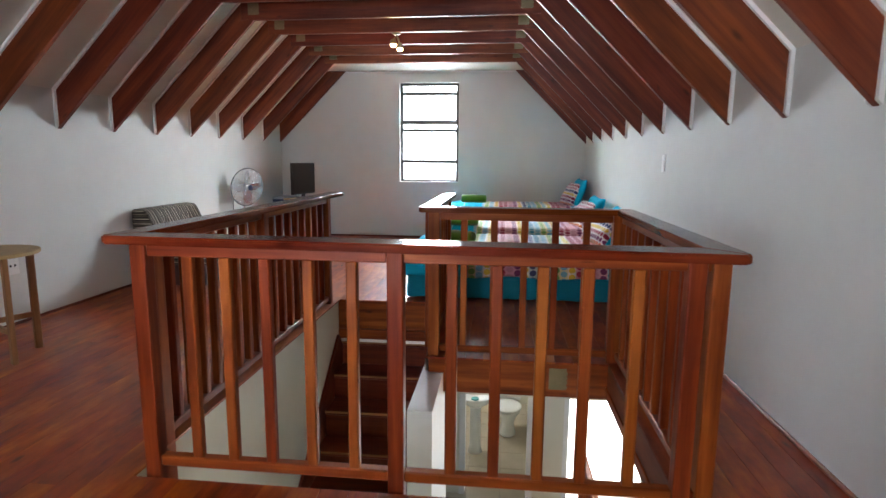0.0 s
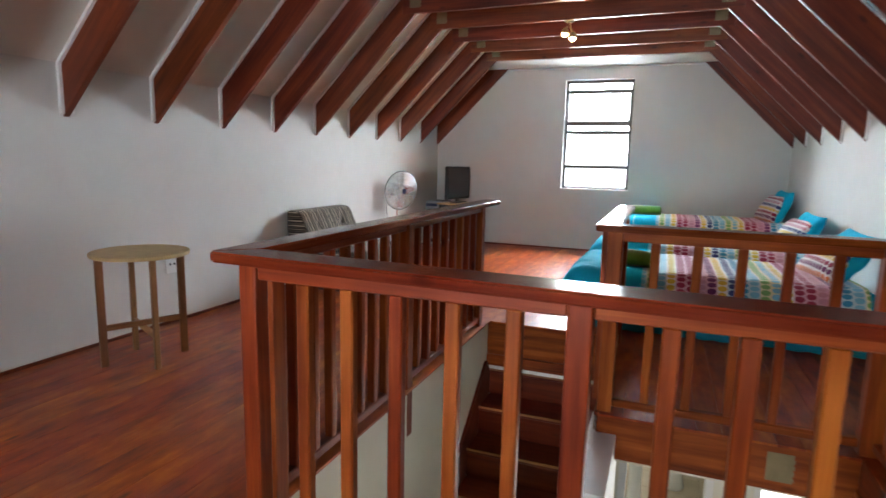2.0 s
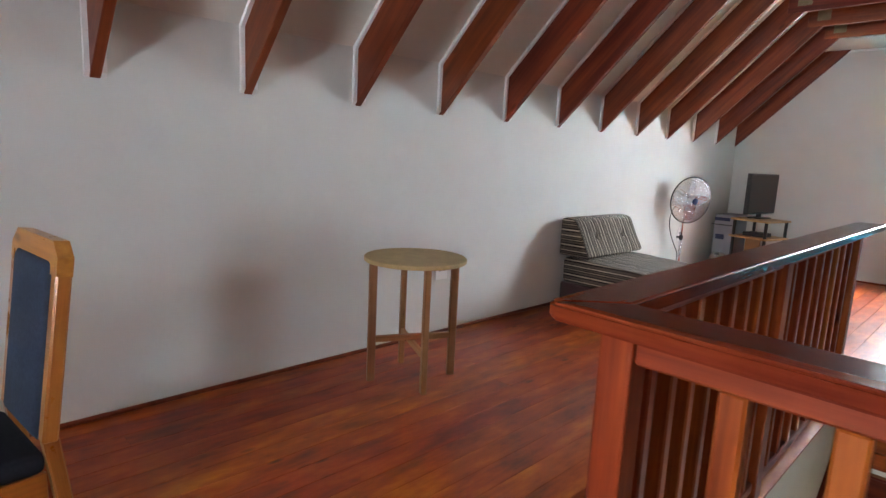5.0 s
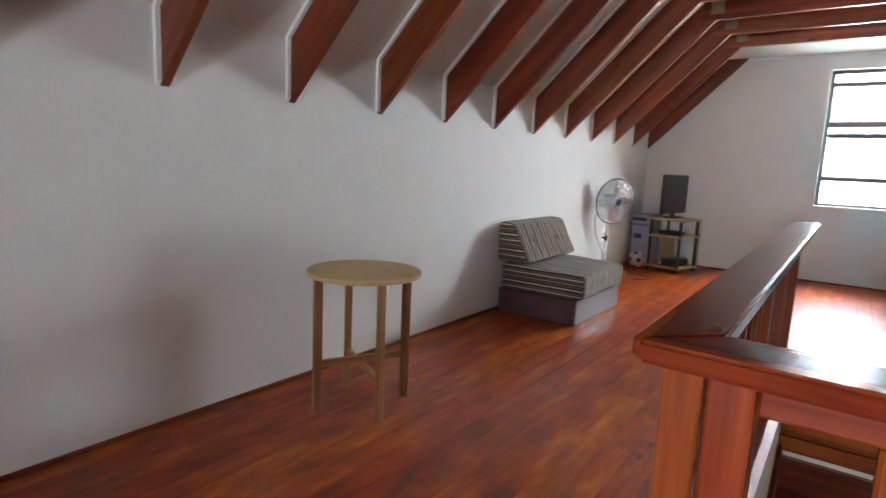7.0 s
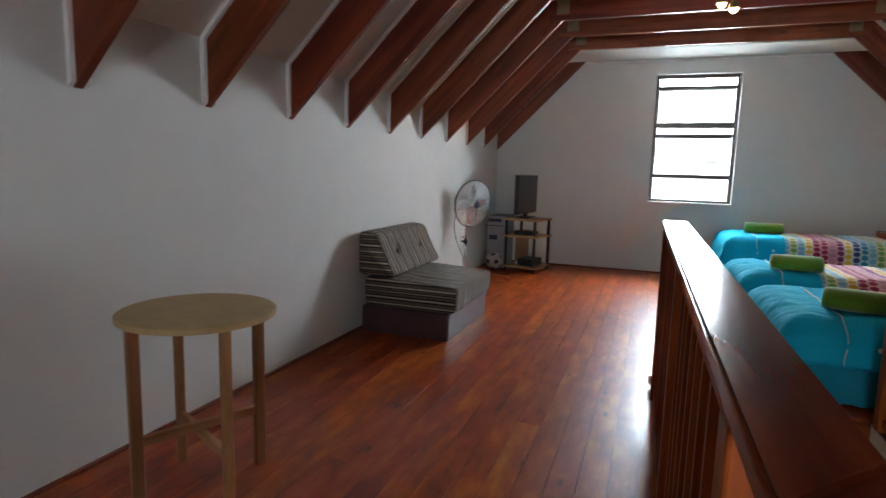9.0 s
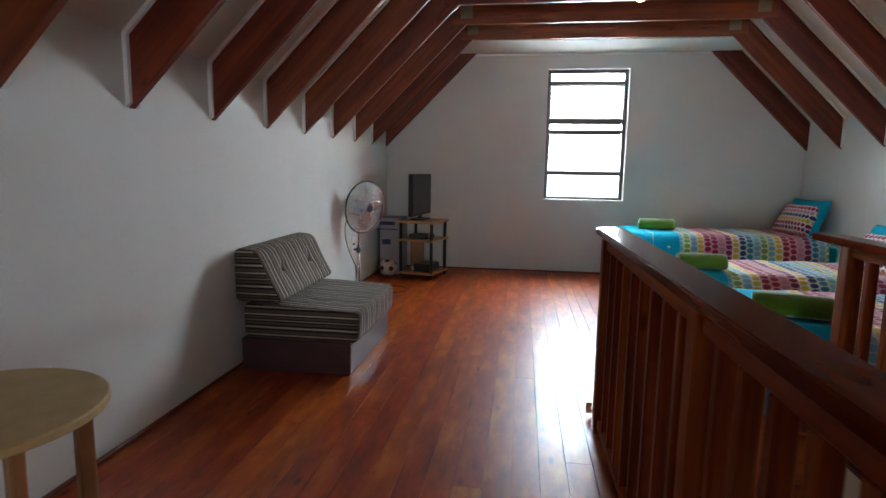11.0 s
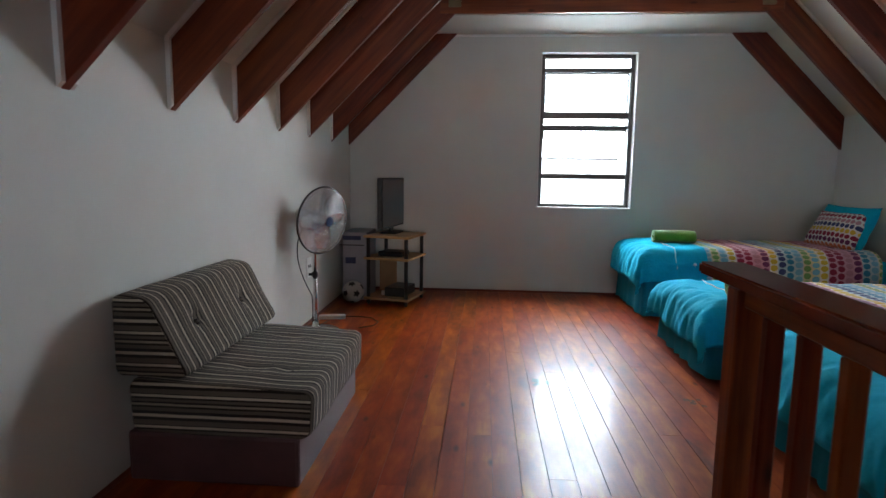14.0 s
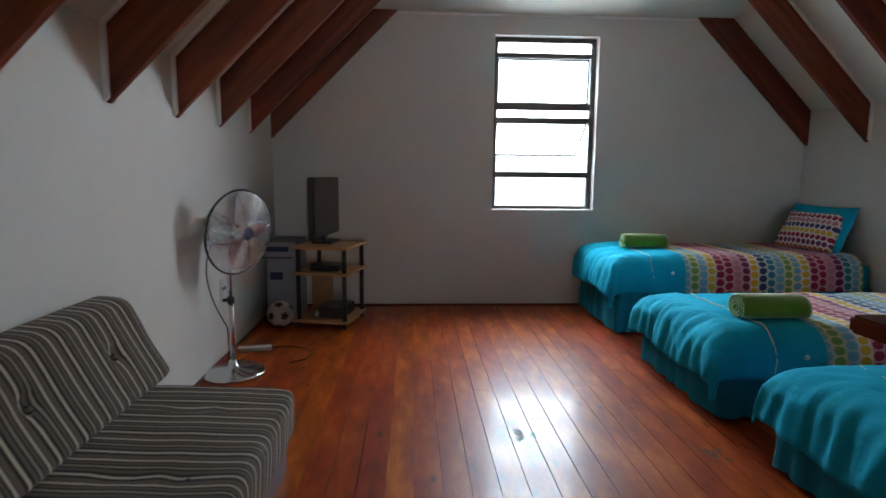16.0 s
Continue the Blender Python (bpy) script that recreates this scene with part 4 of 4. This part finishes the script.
# ---- round table ----
TX, TY = -3.102, 1.982
root = thing("side_table", (TX, TY, 0), "round pale board table on four pine legs", "table")
part("tabletop", moved(lathe_bm([(0.270, 0.658), (0.275, 0.662), (0.275, 0.678), (0.270, 0.682)], 56), Matrix.Translation((TX, TY, 0))), M_BOARD, root, "plain pale round board top")
ANGLES = (-26, 64, 154, 244)
legs = [(TX + 0.228 * math.cos(radians(a)), TY + 0.228 * math.sin(radians(a))) for a in ANGLES]
for (x, y), a in zip(legs, ANGLES):
    part("leg", box_bm(0, 0.658, -0.015, 0.015, -0.021, 0.021, 0.004), M_LEG, root, at=Matrix.Translation((x, y, 0)) @ Matrix.Rotation(radians(a), 4, "Z") @ Matrix.Rotation(radians(-90), 4, "Y"))
beam("stretcher", (*legs[0], 0.20), (*legs[2], 0.20), 0.024, 0.034, M_LEG, root)
beam("stretcher", (*legs[1], 0.235), (*legs[3], 0.235), 0.024, 0.034, M_LEG, root)


# ---- dining chair ----
def dining_chair(at):
    """Local axes: faces -Y, the backrest at y = 0, x across."""
    root = thing("dining_chair", at, "oak dining chair with dark blue upholstered seat and back", "chair")

    def p(name, bm, mat, label="", smooth=False, extra=Matrix.Identity(4)):
        return part(name, bm, mat, root, label, smooth, at=at @ extra)
    lean = Matrix.Translation((0, 0, 0.42)) @ Matrix.Rotation(radians(-7), 4, "X")
    for x in (-0.195, 0.195):
        p("back_post", box_bm(0, 0.535, -0.02, 0.02, -0.023, 0.023, 0.006), M_CHAIR, extra=lean @ Matrix.Translation((x, 0, 0)) @ Matrix.Rotation(radians(-90), 4, "Y"))
        p("back_leg", box_bm(0, 0.43, -0.018, 0.022, -0.021, 0.021, 0.005), M_CHAIR, extra=Matrix.Translation((x, 0.05, 0)) @ Matrix.Rotation(radians(7), 4, "X") @ Matrix.Rotation(radians(-90), 4, "Y"))
        p("front_leg", box_bm(0, 0.328, -0.02, 0.02, -0.02, 0.02, 0.005), M_CHAIR, extra=Matrix.Translation((x, -0.40, 0)) @ Matrix.Rotation(radians(-90), 4, "Y"))
        p("seat_rail", box_bm(-0.39, -0.01, -0.012, 0.012, -0.06, 0.03, 0.004), M_CHAIR, extra=Matrix.Translation((x, 0, 0.298)) @ Matrix.Rotation(radians(90), 4, "Z"))
    bm = bmesh.new()
    prof = [(-0.218, 0.50), (-0.218, 0.555), (-0.17, 0.60), (0.17, 0.60), (0.218, 0.555), (0.218, 0.50)]
    f = [bm.verts.new((x, -0.02, z)) for x, z in prof]
    g = [bm.verts.new((x, 0.02, z)) for x, z in prof]
    bm.faces.new(f), bm.faces.new(g)
    for i in range(6):
        bm.faces.new((f[i], f[(i + 1) % 6], g[(i + 1) % 6], g[i]))
    bmesh.ops.recalc_face_normals(bm, faces=list(bm.faces))
    p("top_rail", bm, M_CHAIR, extra=lean)
    p("front_rail", box_bm(-0.175, 0.175, -0.012, 0.012, -0.06, 0.03, 0.004), M_CHAIR, extra=Matrix.Translation((0, -0.40, 0.298)))
    p("back_pad", box_bm(-0.172, 0.172, -0.030, 0.016, -0.01, 0.545, 0.03, 3), M_BLUE, "dark blue padded back", True, lean)
    p("seat", box_bm(-0.215, 0.215, -0.43, -0.012, 0.33, 0.395, 0.022, 3), M_BLUE_SHADED, "dark blue padded seat, its shade put into the colour", True)
    return root


dining_chair(Matrix.Translation((-2.845, 0.23, 0)) @ Matrix.Rotation(radians(6), 4, "Z") @ Matrix.Diagonal((0.92, 1, 0.925, 1)))


# ---- pedestal fan ----
def pedestal_fan(x, y, turn, head=0.98):
    root = thing("pedestal_fan", (x, y, 0), "chrome pedestal fan with wire cage, standing by the wall", "fan")
    part("base", moved(lathe_bm([(0.19, 0), (0.195, 0.008), (0.18, 0.022), (0.06, 0.034), (0.03, 0.05), (0.022, 0.09)], 40), Matrix.Translation((x, y, 0))), M_CHROME, root, "round chrome base", True)
    part("pole", tube_bm([(x, y, 0.05), (x, y, 0.46)], 0.016, 14), M_CHROME, root, smooth=True)
    part("collar", tube_bm([(x, y, 0.44), (x, y, 0.48)], 0.022, 14), M_BLACK, root, "black height collar", True)
    part("knob", tube_bm([(x, y, 0.46), (x - 0.045, y - 0.01, 0.46)], 0.011, 10), M_BLACK, root, "black clamp knob", True)
    part("inner_pole", tube_bm([(x, y, 0.48), (x, y, head - 0.07)], 0.011, 12), M_CHROME, root, smooth=True)
    hub = Matrix.Translation((x, y, head)) @ Matrix.Rotation(radians(turn), 4, "Z") @ Matrix.Rotation(radians(6), 4, "Y")
    part("motor", moved(lathe_bm([(0.02, -0.16), (0.055, -0.15), (0.07, -0.10), (0.07, -0.02), (0.05, 0.0)], 24), hub @ Matrix.Rotation(radians(90), 4, "Y")), M_CHROME, root, "rounded motor housing", True)
    R, D = 0.25, 0.07
    cx = hub @ Matrix.Translation((0.085, 0, 0))

    def ring(r, off, rad, sides=6):
        return tube_bm([cx @ Vector((off, r * math.cos(6.28319 * i / 56), r * math.sin(6.28319 * i / 56))) for i in range(56)], rad, sides, True)
    part("cage_rim", ring(R, 0, 0.0065, 8), M_BLACK, root, "dark rim of the wire cage", True)
    for name, sgn in (("front_cage", 1), ("rear_cage", -1)):
        wires = [ring(f, sgn * D * math.sqrt(max(0, 1 - (f / R) ** 3)), 0.0018, 5) for f in [0.045 + 0.0102 * i for i in range(20)]]
        for i in range(8):
            a = 6.28319 * i / 8 + 0.2
            wires.append(tube_bm([cx @ Vector((sgn * D * math.sqrt(max(0, 1 - (f / R) ** 3)), f * math.cos(a), f * math.sin(a))) for f in [0.04 + 0.021 * k for k in range(11)]], 0.0028, 5))
        tagged(part(name, join_bm(*wires), M_CHROME, root, "", True), "chrome wire cage", kind="stuff")
    part("badge", moved(lathe_bm([(0.036, 0), (0.036, 0.004), (0.028, 0.008)], 24), cx @ Matrix.Translation((D, 0, 0)) @ Matrix.Rotation(radians(90), 4, "Y")), M_NAVY, root, "dark round centre badge", True)
    for q in range(4):
        bm = bmesh.new()
        rot = cx @ Matrix.Rotation(radians(q * 90 + 2), 4, "X")
        n, m = 14, 6
        g = []
        for i in range(n + 1):
            f = i / n
            rr = 0.035 + 0.185 * f
            half = 0.024 + 0.036 * math.sin(math.pi * min(1, 0.25 + 0.7 * f)) * (1 if f < 0.85 else 1 - (f - 0.85) * 3)
            g.append([bm.verts.new(rot @ Vector((-0.03 * (-1 + 2 * j / m) * (1 - 0.4 * f), (-1 + 2 * j / m) * half, rr))) for j in range(m + 1)])
        for a, b in zip(g, g[1:]):
            for j in range(m):
                bm.faces.new((a[j], a[j + 1], b[j + 1], b[j]))
        bl = part("blade", bm, M_BLADE, root, "polished metal blade", True)
        s = bl.modifiers.new("thickness", "SOLIDIFY")
        s.thickness = 0.002
    a, d = hub @ Vector((-0.10, 0.02, -0.05)), Vector((x - 0.02, y - 0.02, 0.30))
    b, c = a + Vector((-0.03, -0.20, -0.10)), Vector((x - 0.12, y - 0.16, 0.58))
    sag = [a * (1 - s) ** 3 + b * 3 * s * (1 - s) ** 2 + c * 3 * s * s * (1 - s) + d * s ** 3 for s in [k / 16 for k in range(17)]]
    part("cable", tube_bm(sag + [(x - 0.022, y, 0.2), (x - 0.04, y + 0.05, 0.06), (x - 0.02, y + 0.22, 0.008), (x + 0.0, y + 0.36, 0.008)], 0.004, 6), M_BLACK, root, "grey power cable", True)
    return root


pedestal_fan(-3.44, 6.22, -28, 0.885)


# ---- television stand and what stands on it ----
cart = Matrix.Translation((-3.01, 7.43, 0)) @ Matrix.Rotation(radians(-13), 4, "Z")
root = thing("tv_stand", (-3.01, 7.43, 0), "pale three-shelf television stand with black uprights", "tv stand")
CW, CD = 0.215, 0.25
for z in (0.05, 0.43, 0.635):
    part("shelf", box_bm(-CW - 0.01, CW + 0.01, -CD, CD, z, z + 0.022, 0.003), M_PINE, root, "pale pine-look shelf", at=cart)
for x in (-CW + 0.025, CW - 0.025):
    for y in (-CD + 0.035, CD - 0.035):
        for z0, z1 in ((0.072, 0.43), (0.452, 0.635)):
            part("upright", tube_bm([(x, y, z0), (x, y, z1)], 0.018, 12), M_BLACK, root, "black tube upright", True, cart)
        part("castor", tube_bm([(x - 0.012, y, 0.025), (x + 0.012, y, 0.025)], 0.025, 12), M_BLACK, root, "small black castor", True, cart)
root = thing("television", (-3.05, 7.45, 0.657), "small dark flat-screen television, switched off", "television")
tv = Matrix.Translation((-3.06, 7.53, 0.657)) @ Matrix.Rotation(radians(82.3), 4, "Z")
part("casing", box_bm(-0.36, 0.36, -0.012, 0.035, 0.055, 0.535, 0.006), M_BLACK, root, at=tv)
part("screen", box_bm(-0.345, 0.345, -0.0165, -0.0125, 0.075, 0.52), M_SCREEN, root, "black glossy screen", at=tv)
part("stand", join_bm(box_bm(-0.13, 0.13, -0.08, 0.09, 0.0, 0.015, 0.006), box_bm(-0.04, 0.04, 0.0, 0.025, 0.012, 0.10)), M_BLACK, root, at=tv)
solid("set_top_box", box_bm(-0.12, 0.12, -0.15, 0.05, 0.454, 0.50, 0.006), M_BLACK, "small black decoder box on the middle shelf", "decoder", at=cart)
solid("media_player", box_bm(-0.05, 0.15, -0.16, 0.14, 0.074, 0.16, 0.006), M_BLACK, "flat black player on the bottom shelf", "player", at=cart)
solid("plug_adaptor", box_bm(-0.10, -0.07, -0.12, -0.09, 0.074, 0.115, 0.006), M_WHITE, "small white plug adaptor on the bottom shelf", "adaptor", at=cart)
root = thing("carton", (-3.43, 7.55, 0), "white printed appliance carton standing on the floor", "carton")
part("box", box_bm(-3.53, -3.29, 7.42, 7.86, 0.0, 0.665, 0.003), M_CARTON, root)
part("print", box_bm(-3.53, -3.35, 7.412, 7.4195, 0.59, 0.63), M_NAVY, root, "dark printed band")
part("print", box_bm(-3.50, -3.40, 7.412, 7.4195, 0.36, 0.42), M_NAVY, root, "dark printed block")
part("tape", box_bm(-3.56, -3.32, 7.413, 7.4195, 0.535, 0.545), M_BLACK, root, "dark printed line")
solid("brown_panel", box_bm(-0.212, -0.03, 0.10, 0.112, 0.0735, 0.4285), M_KRAFT, "brown board panel under the stand's shelf", "panel", at=cart)


def football(x, y, z, r):
    """Ball with dark patches, as small raised discs on a white ball."""
    root = thing("football", (x, y, z), "scuffed white football with dark patches on the floor", "ball")
    bm = bmesh.new()
    bmesh.ops.create_icosphere(bm, subdivisions=3, radius=r)
    part("ball", moved(bm, Matrix.Translation((x, y, z + r))), M_LEATHER, root, smooth=True)
    g = (1 + 5 ** 0.5) / 2
    for v in [(0, s, t * g) for s in (1, -1) for t in (1, -1)] + [(s, t * g, 0) for s in (1, -1) for t in (1, -1)] + [(s * g, 0, t) for s in (1, -1) for t in (1, -1)]:
        q = Vector(v).to_track_quat("Z", "Y").to_matrix().to_4x4()
        part("patch", moved(lathe_bm([(r * 0.33, r * 0.945), (r * 0.2, r * 0.985), (r * 0.02, r * 1.004)], 5), Matrix.Translation((x, y, z + r)) @ q), M_BLACK, root)
    return root


football(-3.40, 7.30, 0, 0.105)
root = thing("power_strip", (-3.43, 6.66, 0), "white extension socket strip with black cable on the floor", "power strip")
part("strip", moved(box_bm(-0.11, 0.11, -0.028, 0.028, 0.0, 0.035, 0.006), Matrix.Translation((-3.43, 6.66, 0)) @ Matrix.Rotation(radians(12), 4, "Z")), M_WHITE, root)
part("cable", tube_bm([(-3.33, 6.68, 0.02), (-3.22, 6.74, 0.009), (-3.10, 6.70, 0.009), (-3.02, 6.58, 0.009), (-3.04, 6.46, 0.009), (-3.14, 6.38, 0.009)], 0.004, 6), M_BLACK, root, "thin black cable", True)


def wall_plate(name, x, y, z, side, w, h, label, category, holes):
    root = thing(name, (x, y, z), label, category)
    part("plate", box_bm(min(x, x + side * 0.01), max(x, x + side * 0.01), y - w / 2, y + w / 2, z - h / 2, z + h / 2, 0.003), M_WHITE, root)
    for dy, dz, a, b in holes:
        part("rocker" if category == "switch" else "socket", box_bm(min(x + side * 0.008, x + side * 0.014), max(x + side * 0.008, x + side * 0.014), y + dy - a, y + dy + a, z + dz - b, z + dz + b, 0.002), M_TRIM if category == "switch" else M_BLACK, root)
    return root


wall_plate("light_switch", XR + flare(3.75), 3.75, 1.246, -1, 0.075, 0.14, "white light switch plate on the wall", "switch", [(0, 0, 0.016, 0.03)])
wall_plate("wall_socket", XL, 2.66, 0.44, 1, 0.115, 0.115, "white double wall socket", "socket", [(-0.02, 0.01, 0.008, 0.008), (0.02, 0.01, 0.008, 0.008)])
wall_plate("wall_socket", XL, 6.53, 0.46, 1, 0.115, 0.16, "white double wall socket with plug", "socket", [(-0.02, 0.01, 0.01, 0.012), (0.02, 0.01, 0.01, 0.012)])

# ---- ceiling spot lamp ----
LX, LY = -1.15, RY[4]
root = thing("ceiling_lamp", (LX, LY, TOP), "brass two-bulb spot lamp lit on a collar tie", "lamp")
part("plate", moved(lathe_bm([(0.05, 0), (0.05, -0.012), (0.035, -0.022)], 24), Matrix.Translation((LX, LY, TOP))), M_STEEL, root, "round brass ceiling plate", True)
for dx, dy, dz in ((-0.035, -0.01, -0.105), (0.045, -0.045, -0.155)):
    part("arm", tube_bm([(LX, LY, TOP - 0.015), (LX + dx * 0.6, LY + dy * 0.6, TOP + dz * 0.6), (LX + dx, LY + dy, TOP + dz + 0.03)], 0.009, 8), M_STEEL, root, "brass arm", True)
    part("shade", moved(lathe_bm([(0.018, 0.035), (0.03, 0.02), (0.042, -0.01), (0.044, -0.022), (0.040, -0.022), (0.03, 0.005)], 20, False), Matrix.Translation((LX + dx, LY + dy, TOP + dz))), M_STEEL, root, "small brass shade", True)
    bm = bmesh.new()
    bmesh.ops.create_uvsphere(bm, u_segments=16, v_segments=10, radius=0.033)
    part("bulb", moved(bm, Matrix.Translation((LX + dx, LY + dy, TOP + dz - 0.018))), M_BULB, root, "glowing warm bulb", True)
bulb = new("bulb_light", bpy.data.lights.new("bulb_light", "POINT"))
bulb.data.energy, bulb.data.color, bulb.data.shadow_soft_size = 3.0, (1.0, 0.68, 0.36), 0.04
bulb.matrix_basis = Matrix.Translation((LX, LY - 0.03, TOP - 0.23))

# ---- floor boards ----
floor = structure("floor", join_bm(
    box_bm(XL, SX0, YB, YF, -0.022, -0.012), box_bm(SX1, XR + 0.13, YB, YF, -0.022, -0.012), box_bm(SX0, SX1, YB, SY0 - 0.02, -0.022, -0.012),
    box_bm(FX + 0.02, SX1, SY1, SY2, -0.022, -0.012), box_bm(SX0, SX1, SY2, YF, -0.022, -0.012)), M_STAIR, "varnished red-orange pine plank floor")
PLANK = 0.114
rnd = random.Random(5)
grid = [XL + c * PLANK for c in range(int((XR + 0.13 - XL) / PLANK) + 1)] + [XR + 0.13]
edges = [g for g in grid if min(abs(g - SX0), abs(g - SX1), abs(g - FX - 0.02)) > 0.012] + [SX0 + 0.022, SX1 - 0.022, FX + 0.022]
edges.sort()
for x0, x1 in zip(edges, edges[1:]):
    xm = (x0 + x1) / 2
    spans = [(YB, YF)]
    if SX0 < xm < SX1:
        spans = [(YB, SY0 + 0.024), (SY2 - 0.026 if xm < FX + 0.02 else SY1 - 0.026, YF)]
    for a, b in spans:
        cuts = [a]
        p = a + rnd.uniform(0.8, 3.2)
        while p < b - 0.6:
            cuts.append(p)
            p += rnd.choice((3.9, 4.8, 5.4))
        cuts.append(b)
        for s, e in zip(cuts, cuts[1:]):
            wd = x1 - x0
            bm = box_bm(0, e - s - 0.0015, -wd / 2 + 0.0012, wd / 2 - 0.0012, -0.012, 0.0)
            ob = new("plank", mesh_of("plank", bm, M_FLOOR))
            ob.matrix_basis = Matrix.Translation((xm, s, 0.0022)) @ Matrix.Rotation(radians(90), 4, "Z")
            hang(ob, floor)

# ---- lower floor tiles ----
lower = bpy.data.objects["floor_lower"]
tile = mesh_of("tile", box_bm(-0.197, 0.197, -0.197, 0.197, -0.006, 0.0, 0.002), TILE)
for i in range(10):
    for j in range(14):
        ob = new("tile", tile)
        ob.matrix_basis = Matrix.Translation((-1.3 + 0.4 * i, 2.2 + 0.4 * j, LOW))
        hang(ob, lower)

# ---- scuffs on the boards ----
def scuff(x, y, rx, ry, seed, label):
    rr = random.Random(seed)
    bms = []
    for i in range(9):
        bm = bmesh.new()
        cx, cy = x + rr.uniform(-rx, rx), y + rr.uniform(-ry, ry)
        n = 11
        ring = [bm.verts.new((cx + math.cos(6.2832 * j / n) * rx * rr.uniform(0.12, 0.42), cy + math.sin(6.2832 * j / n) * ry * rr.uniform(0.12, 0.42), 0.0032 + i * 0.0001)) for j in range(n)]
        bm.faces.new(ring)
        bms.append(bm)
    return part("worn_patch", join_bm(*bms), M_SCUFF, floor, label)


M_SCUFF = plain("worn_varnish", (0.10, 0.055, 0.035), 0.6, 0, 0.4, 40, 0.2)
scuff(-1.80, 5.32, 0.05, 0.07, 1, "dark worn patch in the varnish")
scuff(-1.00, 5.10, 0.05, 0.06, 2, "dark worn patch in the varnish")
root = thing("floor_hook", (-1.50, 3.76, 0), "small steel hook at the foot of the newel post", "hook")
part("plate", box_bm(-1.515, -1.485, 3.745, 3.75, 0.02, 0.08, 0.001), M_CHROME, root)
part("hook", tube_bm([(-1.50, 3.75, 0.05), (-1.50, 3.79, 0.05), (-1.51, 3.80, 0.03)], 0.005, 8), M_CHROME, root, smooth=True)
